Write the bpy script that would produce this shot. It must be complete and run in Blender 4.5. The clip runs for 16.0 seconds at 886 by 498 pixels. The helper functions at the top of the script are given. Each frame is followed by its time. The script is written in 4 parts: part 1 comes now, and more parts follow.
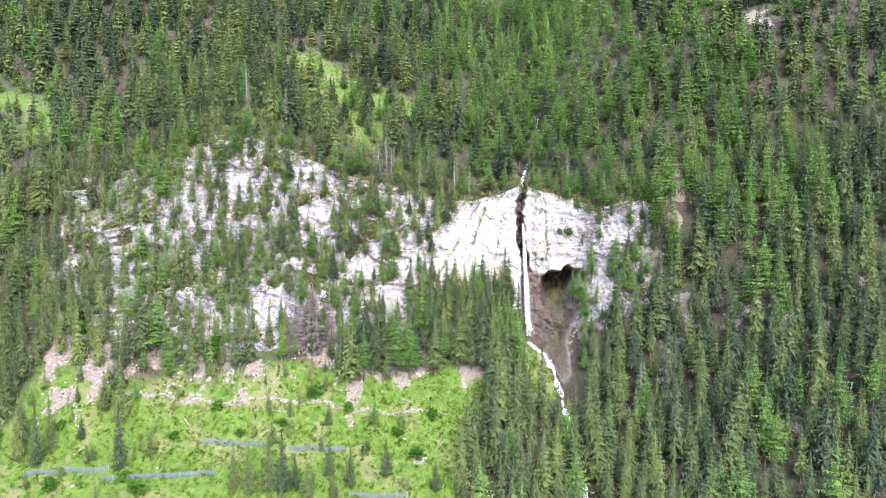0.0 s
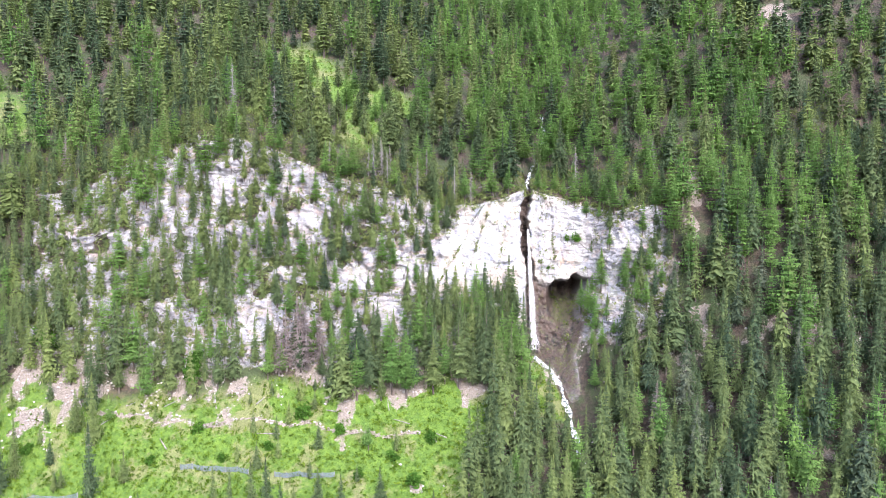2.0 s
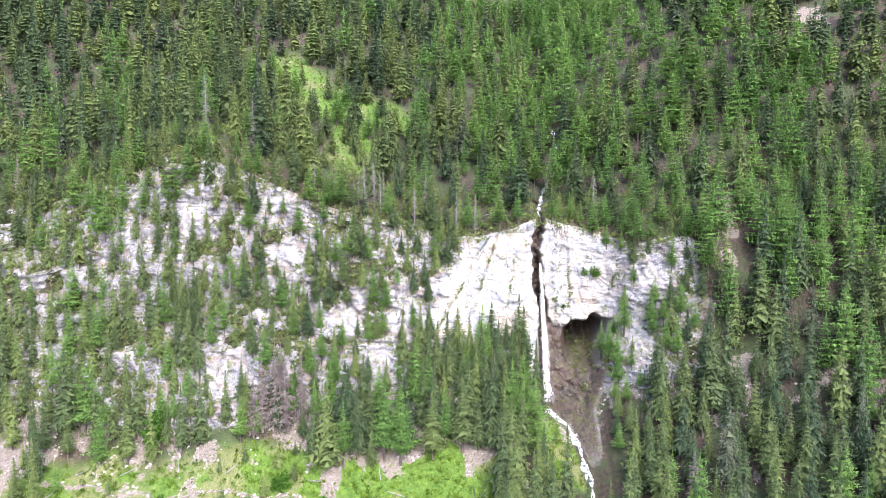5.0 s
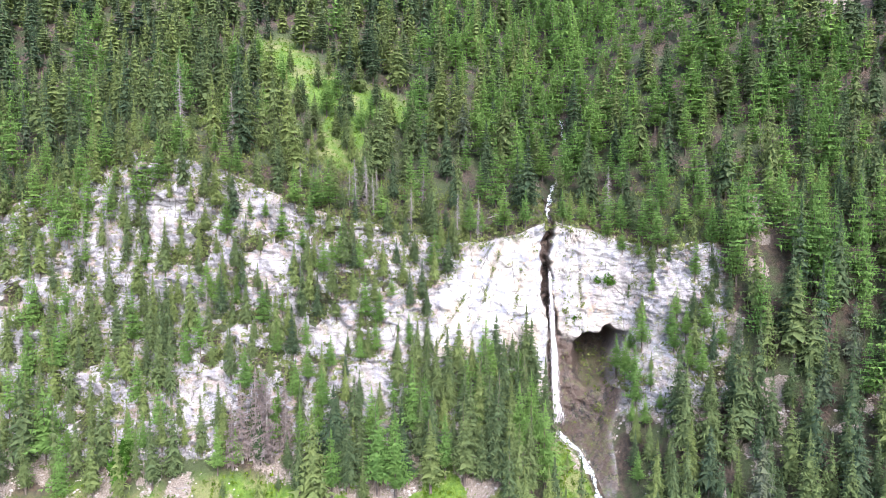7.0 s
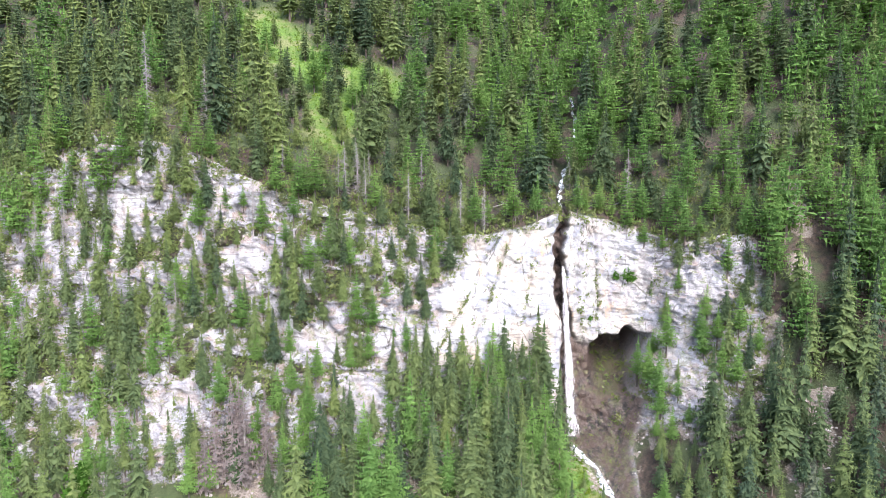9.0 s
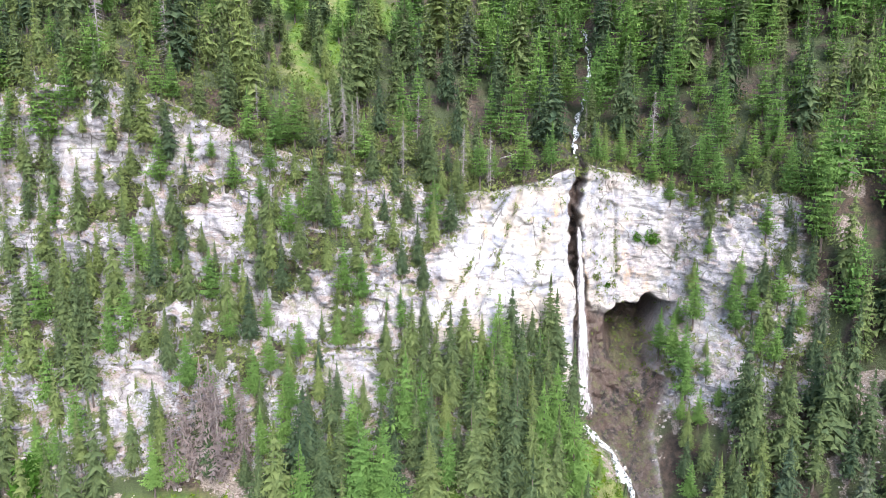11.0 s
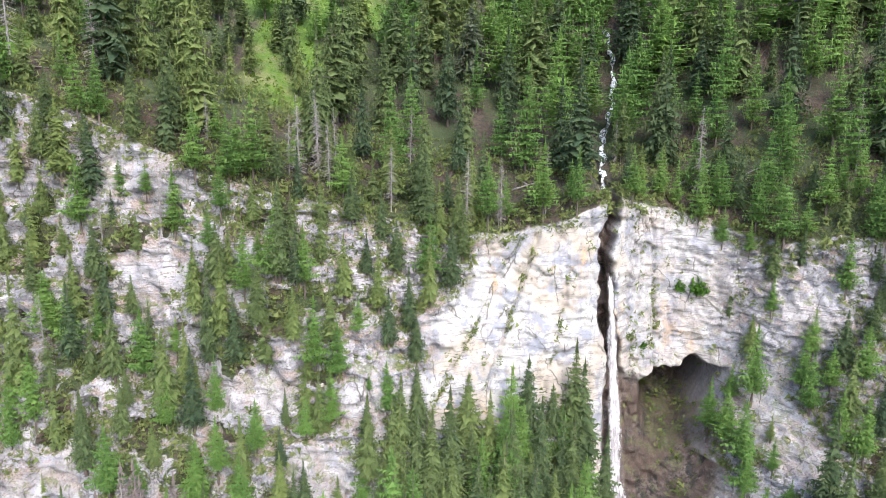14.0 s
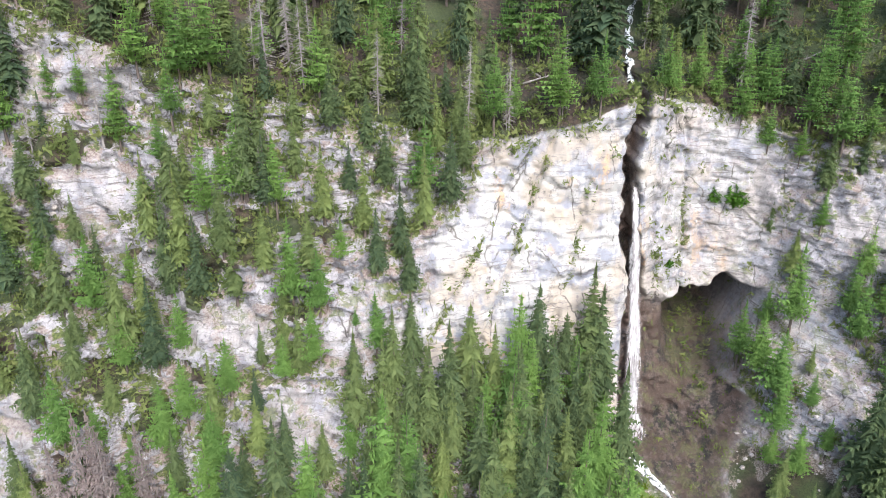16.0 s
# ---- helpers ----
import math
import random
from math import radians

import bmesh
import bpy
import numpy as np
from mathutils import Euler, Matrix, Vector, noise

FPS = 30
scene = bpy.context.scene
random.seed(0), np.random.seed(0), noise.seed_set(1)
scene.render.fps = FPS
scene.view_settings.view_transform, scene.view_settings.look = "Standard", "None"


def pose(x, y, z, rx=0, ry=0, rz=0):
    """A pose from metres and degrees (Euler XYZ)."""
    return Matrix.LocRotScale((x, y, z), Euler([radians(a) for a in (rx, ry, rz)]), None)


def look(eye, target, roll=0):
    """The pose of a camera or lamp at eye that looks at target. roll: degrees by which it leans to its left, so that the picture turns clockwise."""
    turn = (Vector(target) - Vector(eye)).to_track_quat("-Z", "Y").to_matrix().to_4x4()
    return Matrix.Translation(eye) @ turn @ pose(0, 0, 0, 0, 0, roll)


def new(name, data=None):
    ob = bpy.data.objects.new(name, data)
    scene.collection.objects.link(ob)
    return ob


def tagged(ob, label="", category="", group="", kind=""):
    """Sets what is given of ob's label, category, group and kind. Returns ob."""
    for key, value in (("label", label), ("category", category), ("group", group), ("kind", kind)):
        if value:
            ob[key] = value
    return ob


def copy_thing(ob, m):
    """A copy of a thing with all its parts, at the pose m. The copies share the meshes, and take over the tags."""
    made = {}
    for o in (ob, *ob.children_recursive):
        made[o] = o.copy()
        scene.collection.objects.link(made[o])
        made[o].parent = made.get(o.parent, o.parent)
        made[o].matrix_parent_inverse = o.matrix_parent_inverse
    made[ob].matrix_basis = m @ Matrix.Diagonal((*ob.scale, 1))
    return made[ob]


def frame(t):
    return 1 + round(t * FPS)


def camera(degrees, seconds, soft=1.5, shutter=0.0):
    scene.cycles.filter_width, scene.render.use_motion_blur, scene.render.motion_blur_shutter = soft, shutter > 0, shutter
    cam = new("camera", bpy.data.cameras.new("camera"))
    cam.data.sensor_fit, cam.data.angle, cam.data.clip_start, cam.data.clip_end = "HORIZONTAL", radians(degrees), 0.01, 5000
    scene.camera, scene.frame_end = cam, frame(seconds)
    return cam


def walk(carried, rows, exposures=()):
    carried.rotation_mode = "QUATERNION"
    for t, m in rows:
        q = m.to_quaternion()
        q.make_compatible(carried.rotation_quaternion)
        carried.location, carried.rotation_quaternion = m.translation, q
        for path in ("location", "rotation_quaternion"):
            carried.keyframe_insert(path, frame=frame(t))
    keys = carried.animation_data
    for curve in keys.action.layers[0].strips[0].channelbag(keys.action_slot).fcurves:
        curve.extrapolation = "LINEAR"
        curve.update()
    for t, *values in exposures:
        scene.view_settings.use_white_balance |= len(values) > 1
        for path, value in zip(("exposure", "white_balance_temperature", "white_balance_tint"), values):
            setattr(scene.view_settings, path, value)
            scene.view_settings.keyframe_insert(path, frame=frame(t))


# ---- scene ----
PATH = [
    (0, (0.346, -10.278, -0.656), (0.344, -8.282, -0.796), -0.1),
    (0.5, (0.505, -5.598, -0.451), (0.503, -3.603, -0.59), -0.1),
    (1, (0.501, -0.086, -0.252), (0.5, 1.909, -0.39), -0.1),
    (1.5, (0.684, 5.477, 0.201), (0.681, 7.472, 0.064), -0.1),
    (2, (1.057, 11.604, 0.726), (1.052, 13.599, 0.589), -0.1),
    (2.5, (1.256, 17.722, 1.344), (1.25, 19.717, 1.207), -0.1),
    (3, (1.275, 24.255, 2.456), (1.267, 26.251, 2.321), -0.1),
    (3.5, (1.305, 30.557, 4.469), (1.296, 32.552, 4.334), -0.1),
    (4, (1.487, 37.065, 6.972), (1.476, 39.06, 6.839), -0.2),
    (4.5, (1.961, 43.428, 9.189), (1.946, 45.423, 9.057), -0.2),
    (5, (2.224, 50.159, 10.988), (2.208, 52.155, 10.862), -0.2),
    (7.5, (1.944, 83.149, 19.441), (1.929, 85.14, 19.252), -0.2),
    (8, (1.485, 90.208, 19.726), (1.471, 92.198, 19.532), -0.2),
    (8.5, (0.921, 96.915, 20.232), (0.912, 98.902, 19.999), -0.2),
    (9, (0.301, 104.023, 20.548), (0.297, 106.008, 20.308), -0.2),
    (9.5, (-0.346, 110.637, 20.866), (-0.344, 112.614, 20.565), -0.1),
    (12, (-1.878, 145.559, 26.043), (-1.856, 147.511, 25.607), 0.3),
    (12.5, (-1.734, 151.842, 26.587), (-1.714, 153.794, 26.152), 0.5),
    (13, (-2.05, 159.137, 27.225), (-2.025, 161.09, 26.791), 0.5),
    (13.5, (-2.012, 165.809, 27.768), (-1.986, 167.761, 27.334), 0.6),
    (14, (-1.513, 172.837, 28.176), (-1.49, 174.789, 27.744), 0.5),
    (14.5, (-1.318, 179.381, 28.436), (-1.295, 181.335, 28.007), 0.5),
    (15, (-0.93, 185.987, 28.532), (-0.912, 187.93, 28.057), 0.4),
    (15.5, (-0.479, 191.151, 28.335), (-0.465, 193.053, 27.717), 0.2),
    (16, (-0.029, 195.742, 28.907), (-0.018, 197.593, 28.148), 0.1),
]
cam = camera(63.9, 16.0, soft=0.8)
walk(cam, [(t, look(eye, target, roll)) for t, eye, target, roll in PATH],
     [(0, 2.12, 5800, 16), (8, 2.05, 5820, 14), (16, 1.66, 6000, 10)])

# ---- light ----
world = bpy.data.worlds.new("world")
scene.world = world
world.use_nodes = True
wn = world.node_tree.nodes
sky = wn.new("ShaderNodeTexSky")
sky.sky_type = "NISHITA"
sky.sun_disc = False
sky.sun_elevation = radians(43)
sky.sun_rotation = radians(162)
sky.air_density, sky.dust_density = 1.0, 3.0
world.node_tree.links.new(sky.outputs[0], wn["Background"].inputs[0])
wn["Background"].inputs[1].default_value = 0.15

sun = new("sun", bpy.data.lights.new("sun", "SUN"))
sun.data.energy, sun.data.angle, sun.data.color = 1.5, radians(40), (1.0, 0.95, 0.88)
sun.matrix_world = look((45, -140, 150), (0, 0, 0))


# ---- noise, in numpy ----
def lattice(ix, iy, iz, seed):
    h = (ix * 374761393 + iy * 668265263 + iz * 2147483647 + seed * 974634777) & 0xFFFFFFFF
    h = ((h ^ (h >> 13)) * 1274126177) & 0xFFFFFFFF
    return ((h ^ (h >> 16)) & 0xFFFF) / 32767.5 - 1.0


def vnoise(x, y, z, seed=0):
    """Smooth value noise, -1 to 1."""
    x, y, z = np.broadcast_arrays(np.asarray(x, float), np.asarray(y, float), np.asarray(z, float))
    fx, fy, fz = np.floor(x), np.floor(y), np.floor(z)
    ix, iy, iz = fx.astype(np.int64), fy.astype(np.int64), fz.astype(np.int64)
    ux, uy, uz = x - fx, y - fy, z - fz
    ux, uy, uz = (u * u * u * (u * (u * 6 - 15) + 10) for u in (ux, uy, uz))
    out = 0.0
    for dx in (0, 1):
        for dy in (0, 1):
            for dz in (0, 1):
                w = (ux if dx else 1 - ux) * (uy if dy else 1 - uy) * (uz if dz else 1 - uz)
                out = out + w * lattice(ix + dx, iy + dy, iz + dz, seed)
    return out


def fbm(x, y, z, octaves=4, seed=0):
    total, amp = 0.0, 1.0
    for k in range(octaves):
        f = 2.03 ** k
        total = total + amp * vnoise(x * f, y * f, z * f, seed + k * 17)
        amp *= 0.5
    return total / 1.7


def shards(x, z, wide, tall, seed):
    """Cells of a broken rock face: a value and two slopes for each cell, and the distance to its edge."""
    u, v = x / wide, z / tall
    iu, iv = np.floor(u).astype(np.int64), np.floor(v).astype(np.int64)
    best, second = np.full(u.shape, 9.0), np.full(u.shape, 9.0)
    value, cu, cv = np.zeros(u.shape), np.zeros(u.shape), np.zeros(u.shape)
    for du_ in (-1, 0, 1):
        for dv_ in (-1, 0, 1):
            a, b = iu + du_, iv + dv_
            px = a + 0.5 + 0.45 * lattice(a, b, a * 0 + 1, seed)
            pz = b + 0.5 + 0.45 * lattice(a, b, a * 0 + 2, seed)
            d = np.hypot(u - px, v - pz)
            closer = d < best
            second = np.where(closer, best, np.minimum(second, d))
            value = np.where(closer, lattice(a, b, a * 0 + 3, seed), value)
            cu, cv = np.where(closer, u - px, cu), np.where(closer, v - pz, cv)
            best = np.minimum(best, d)
    sx, sz = np.sin(value * 40), np.sin(value * 71)
    return value + 0.7 * (sx * cu + sz * cv), second - best


def blocks_of(x, z, wide, tall, seed):
    """Beds of squarish blocks, each standing out or back by its own amount."""
    bed_ = np.floor(z / tall + 0.25 * vnoise(x / (2.5 * wide), 0.4, z / (4 * tall), seed)).astype(np.int64)
    shift_ = 0.9 * lattice(bed_, bed_ * 0 + 5, bed_ * 0, seed)
    w = wide * (1.0 + 0.4 * lattice(bed_, bed_ * 0 + 9, bed_ * 0, seed))
    joint_ = np.floor(x / w + shift_ + 0.15 * vnoise(x / wide, 0.4, z / tall, seed + 1)).astype(np.int64)
    return 0.65 * lattice(joint_, bed_, bed_ * 0 + 2, seed) + 0.35 * lattice(bed_, bed_ * 0 + 7, bed_ * 0, seed)


def smooth(a, b, v):
    u = np.clip((v - a) / (b - a), 0, 1)
    return u * u * (3 - 2 * u)


def blur(a, sigma, axis):
    n = int(3 * sigma) + 1
    k = np.exp(-0.5 * (np.arange(-n, n + 1) / sigma) ** 2)
    k /= k.sum()
    pad = [(0, 0), (0, 0)]
    pad[axis] = (n, n)
    p = np.pad(a, pad, mode="edge")
    return np.apply_along_axis(lambda r: np.convolve(r, k, "valid"), axis, p)


# ---- the lie of the land: contour lines across the slope, valley floor to ridge ----
XS = [-340, -200, -150, -108, -80, -50, -15, 10, 28, 36, 44, 56, 66, 76, 90, 106, 130, 160, 200, 340]
LOW_Y = [215, 215, 215, 217, 220, 222, 222, 224, 226, 228, 228, 228, 228, 228, 228, 228, 228, 228, 228, 228]
LOW_Z = [-118, -118, -120, -122, -122, -121, -120, -118, -116, -114, -113, -112, -111, -109, -106, -100, -92, -84, -74, -50]
MID_Y = [255, 255, 255, 257, 259, 266, 268, 268, 272, 280, 284, 283, 278, 275, 272, 268, 258, 262, 262, 262]
MID_Z = [-100, -98, -97, -98, -95, -91, -89, -88, -87, -86, -86, -85, -82, -80, -76, -70, -70, -58, -48, -20]
FOOT_Y = [294, 292, 288, 284, 284, 287, 291, 296, 308, 317, 318, 312, 304, 298, 296, 290, 285, 285, 290, 294]
FOOT_Z = [-55, -60, -62, -68, -66, -66, -66, -62, -60, -63, -65, -62, -58, -55, -50, -45, -43, -40, -26, 0]
WALL_Y = [312, 312, 309, 307, 301, 304, 302, 311, 317, 320, 329, 334, 330, 318, 311, 304, 303, 308, 315, 318]
WALL_Z = [-25, -32, -30, -20, -28, -30, -28, -33, -34, -34, -32, -32, -32, -30, -25, -22, -18, -12, 0, 25]
TOP_Y = [332, 330, 327, 324, 321, 316, 318, 322, 322, 324, 334, 338, 335, 326, 321, 318, 325, 335, 340, 345]
TOP_Z = [6, 4, 12, 32, 26, 12, 3, -2, 2, 6, 4, 0, -2, -6, -1, 0, 7, 15, 22, 45]
SHELF_Y = [352, 350, 346, 341, 336, 331, 336, 340, 342, 346, 350, 356, 352, 348, 346, 342, 347, 355, 360, 365]
SHELF_Z = [20, 20, 27, 41, 36, 23, 11, 8, 10, 11, 10, 10, 10, 11, 15, 16, 22, 32, 40, 62]
HIGH_Z = [52, 50, 54, 62, 60, 55, 45, 40, 36, 30, 24, 28, 36, 42, 50, 56, 64, 72, 82, 105]
UPPER_Z = [98, 98, 98, 102, 98, 94, 84, 78, 72, 66, 62, 66, 74, 82, 92, 100, 112, 122, 132, 150]
FAR_Z = [215, 215, 213, 212, 210, 205, 192, 184, 176, 170, 166, 168, 174, 182, 194, 206, 220, 236, 248, 270]
RIDGE_Z = [480, 480, 478, 475, 470, 462, 440, 430, 420, 415, 412, 414, 420, 430, 440, 455, 470, 480, 490, 510]

cols = np.concatenate([np.arange(-1500, -340, 60.0), np.arange(-340, -135, 2.5), np.arange(-135, -15, 0.85), np.arange(-15, 88, 0.42),
                       np.arange(88, 130, 0.9), np.arange(130, 342, 2.5), np.arange(360, 1501, 60.0)])
fine = np.arange(-1500, 1501, 1.0)


def contour(values, sigma=4.0):
    line = np.interp(fine, XS, values)[None, :]
    return np.interp(cols, fine, blur(line, sigma, 1)[0])


one = np.ones_like(cols)
LINES = [(-1500 * one, -150 * one), (60 * one, -150 * one), (160 * one, -142 * one),
         (contour(LOW_Y), contour(LOW_Z)), (contour(MID_Y), contour(MID_Z)), (contour(FOOT_Y, 2.5), contour(FOOT_Z, 2.5)),
         (contour(WALL_Y, 2), contour(WALL_Z, 2)), (contour(TOP_Y, 2), contour(TOP_Z, 2)), (contour(SHELF_Y), contour(SHELF_Z)),
         (395 * one, contour(HIGH_Z)), (460 * one, contour(UPPER_Z)), (640 * one, contour(FAR_Z)), (1000 * one, contour(RIDGE_Z)),
         (1600 * one, 420 * one)]
STEPS = [6, 6, 14, 38, 42, 84, 92, 26, 26, 18, 20, 10, 4]
LOWER, FOOT, WALL, TOP, SHELF = 3, 5, 6, 7, 8


def lay_out():
    rows_y, rows_z, rows_u = [], [], []
    for k, n in enumerate(STEPS):
        (y0, z0), (y1, z1) = LINES[k], LINES[k + 1]
        for j in range(n):
            f = j / n
            rows_y.append(y0 + (y1 - y0) * f)
            rows_z.append(z0 + (z1 - z0) * f)
            rows_u.append(k + f)
    y, z = LINES[-1]
    return np.array(rows_y + [y]), np.array(rows_z + [z]), np.array(rows_u + [len(STEPS)])


GY, GZ, GU = lay_out()
GX = np.repeat(cols[None, :], len(GU), 0)
U = np.repeat(GU[:, None], len(cols), 1)
GY, GZ = blur(GY, 2.2, 0), blur(GZ, 2.2, 0)

# how much of each spot is the bare cliff, the clean wall, the wet hollow
CLIFF = smooth(4.9, 5.2, U) * (1 - smooth(6.95, 7.2, U)) * smooth(-205, -150, GX) * (1 - smooth(84, 104, GX))
CLEAN = smooth(-4, 2, GX - 0.5 * (GZ + 20) + 3 * vnoise(GZ / 6, 0, 0, 2)) * (1 - smooth(60, 74, GX)) * smooth(-50, -40, GZ - 6 * smooth(40, 46, GX) + 14 * smooth(25, 30, GX) * (1 - smooth(36, 38, GX))) * smooth(4.9, 5.3, U) * (1 - smooth(6.9, 7.1, U))
RIB = np.interp(GZ, [-66, -58, -30], [55.0, 58.5, 69.0])
PALE_RIB = (GX > 57) * (GX < 96)
SLABS = ((-36.5, -31, 8, 7), (-14, -29, 6, 8), (-24, -45, 7, 6), (-73, -46, 9, 9), (-61, 14, 10, 7), (73, -44, 5, 9), (80, -18, 5, 10), (66, -34, 3, 4), (63, -44, 3, 5), (59, -55, 3.5, 5), (-94, 8, 5, 9), (-58, -8, 8, 6))
SLAB = np.zeros_like(GX)
for sx, sz, rx_, rz_ in SLABS:
    SLAB = np.maximum(SLAB, 1 - smooth(0.7, 1.15, np.hypot((GX - sx) / rx_, (GZ - sz) / rz_) + 0.35 * vnoise(GX / 3.5, sx, GZ / 3.5, 12)))
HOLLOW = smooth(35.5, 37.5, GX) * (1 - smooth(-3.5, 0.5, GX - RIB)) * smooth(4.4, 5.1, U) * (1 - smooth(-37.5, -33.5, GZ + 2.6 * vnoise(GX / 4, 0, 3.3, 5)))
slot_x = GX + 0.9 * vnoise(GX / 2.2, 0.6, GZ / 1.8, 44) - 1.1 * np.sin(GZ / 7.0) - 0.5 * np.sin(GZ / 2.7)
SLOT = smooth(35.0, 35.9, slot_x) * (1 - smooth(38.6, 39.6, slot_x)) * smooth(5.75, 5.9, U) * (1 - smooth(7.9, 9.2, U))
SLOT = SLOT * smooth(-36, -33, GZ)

# broken rock: bulges, ribs, tilted beds, joints, ledges
SLAB = SLAB * CLIFF
CLEAN = np.maximum(CLEAN * (1 - 0.3 * smooth(40, 43, GX)), 0.4 * SLAB)
CLEAN = np.maximum(CLEAN, (0.22 + 0.45 * (1 - smooth(72, 80, GX)) * (1 - smooth(-34, -28, GZ))) * CLIFF * smooth(0.5, 3.5, GX - RIB) * (1 - smooth(88, 98, GX)) * smooth(-0.3, 0.1, vnoise(GX / 6, 2.2, GZ / 7, 16)))
RIGHT_WALL = smooth(40, 43, GX) * (1 - smooth(64, 70, GX)) * smooth(-38, -35, GZ)
rough = CLIFF * (1 - 0.75 * CLEAN) * (1 - 0.6 * RIGHT_WALL)
bulge = fbm(GX / 15, GY / 22, GZ / 13, 4, 3)
ribs = fbm(GX / 5.5, 0.7, GZ / 16, 3, 23)
tilt_z = GZ + 0.10 * GX + 3.0 * vnoise(GX / 13, 1.7, GZ / 11, 8) + 0.8 * vnoise(GX / 3, 5.1, GZ / 3, 18)
beds = vnoise(GX / 8, 0.2, tilt_z / 1.5, 19)
joints = np.abs(vnoise(GX / 2.6 + 0.15 * GZ, 0.3, GZ / 14, 21))
warp_x, warp_z = GX + 0.8 * vnoise(GX / 3, 9.1, GZ / 3, 71) + 0.2 * GZ, tilt_z + 0.6 * vnoise(GX / 2.5, 7.7, GZ / 2.5, 72)
large, edge_l = shards(warp_x, warp_z, 5.2, 5.6, 81)
mid_, _ = shards(warp_x, warp_z, 2.1, 2.2, 82)
small, _ = shards(warp_x, warp_z, 0.95, 0.8, 83)
slabs, _ = shards(GX + 0.3 * GZ, tilt_z, 4.5, 0.9, 84)
ledge = smooth(0.15, 0.55, vnoise(GX / 15, 4.4, tilt_z / 6.0, 41))
steps = np.abs(np.mod(tilt_z / 2.3 + 0.6 * vnoise(GX / 6, 3.3, GZ / 9, 33), 1.0) - 0.5)
coarse, fine_ = blocks_of(GX + 0.15 * GZ, tilt_z, 4.6, 2.6, 91), blocks_of(GX + 0.1 * GZ, tilt_z, 1.9, 1.15, 92)
push = rough * (1.9 * bulge + 0.9 * ribs + 0.7 * large + 0.5 * mid_ + 0.35 * small + 1.0 * coarse + 0.62 * fine_ + 0.5 * steps - 0.9 * (1 - smooth(0, 0.16, joints))
                - 0.7 * (1 - smooth(0, 0.07, edge_l)) + 2.0 * ledge)
push += CLIFF * CLEAN * (0.7 * bulge + 0.18 * large + (0.16 + 0.45 * RIGHT_WALL) * coarse + (0.12 + 0.4 * RIGHT_WALL) * fine_ + 0.2 * slabs * np.maximum(1.2 * RIGHT_WALL, smooth(-0.25, 0.3, vnoise(GX / 9, 2, GZ / 9, 3))) - 0.2 * (1 - smooth(0, 0.04, joints)))
# the long slanting cracks of the clean wall
CRACKS = np.zeros_like(GX)
for x0, z0, slant, depth in ((10.5, -30, 0.36, 1.4), (4.0, -24, 0.62, 0.9), (22.5, -34, 0.22, 0.5), (50.0, -18, -0.05, 1.5), (45.5, -20, 0.1, 0.5)):
    d = np.abs(GX - x0 - slant * (GZ - z0) - 0.7 * vnoise(GZ / 4, x0, 0, 9))
    push -= CLIFF * CLEAN * depth * (1 - smooth(0.15, 0.7, d))
    CRACKS = np.maximum(CRACKS, CLIFF * CLEAN * (1 - smooth(0.3, 1.0, d)) * smooth(-0.1, 0.3, vnoise(GX / 4, 1, GZ / 4, 62)))
GY = GY - push
GZ = GZ + rough * 0.5 * bulge
GY = GY + (8.5 + 1.6 * large + 0.8 * beds) * SLOT + HOLLOW * (4 + 22 * smooth(46, 53, GX) * smooth(-56, -43, GZ) + 1.6 * fbm(GX / 5, 2, GZ / 5, 3, 7) + 0.8 * large + 0.6 * mid_ + 1.1 * coarse + 0.7 * fine_)

# gentle ground relief elsewhere, and the stream's trough
soft = 1 - CLIFF
GZ = GZ + soft * smooth(2.0, 3.2, U) * (1.6 * fbm(GX / 26, GY / 26, 0.5, 4, 51) + 0.30 * fbm(GX / 2.2, GY / 2.2, 2.5, 2, 61))
STREAM_X, STREAM_Y = [52, 51, 51, 49.5, 46.5, 43, 40.2, 39], [215, 262, 282, 295, 308, 314, 318, 330]
BROOK_X, BROOK_Y = [37.4, 38, 40, 45, 52, 56, 60, 66], [330, 336, 350, 372, 392, 410, 460, 640]


def off_stream(x, y):
    lower = np.where(y < 330, np.abs(x - np.interp(y, STREAM_Y, STREAM_X)), 99)
    upper = np.where(y >= 330, np.abs(x - np.interp(y, BROOK_Y, BROOK_X)), 99)
    return np.minimum(lower, upper)


trough = np.where((U < 5.0) | (U > 7.1), 1 - smooth(0.6, 5.5, off_stream(GX, GY)), 0) * smooth(200, 230, GY)
GZ = GZ - 1.8 * trough * (1 - smooth(11, 12, U))

# steepness
du, dv = np.gradient(np.stack([GX, GY, GZ], -1), axis=0), np.gradient(np.stack([GX, GY, GZ], -1), axis=1)
normal = np.cross(dv, du)
normal /= np.linalg.norm(normal, axis=-1, keepdims=True) + 1e-9
NZ = blur(blur(normal[..., 2], 3.0, 0), 3.0, 1)


# ---- what covers the ground ----
def near(points, x, y, reach):
    best = np.full(np.shape(x), 1e9)
    for (ax, ay), (bx, by) in zip(points, points[1:]):
        t = np.clip(((x - ax) * (bx - ax) + (y - ay) * (by - ay)) / ((bx - ax) ** 2 + (by - ay) ** 2 + 1e-9), 0, 1)
        best = np.minimum(best, np.hypot(x - ax - t * (bx - ax), y - ay - t * (by - ay)))
    return best < reach


GLADE = [(-84, 436), (-62, 408), (-50, 398), (-30, 402)], [(-44, 396), (-38, 350)], [(-96, 336), (-92, 352)], [(-258, 404), (-228, 394), (-214, 372)]


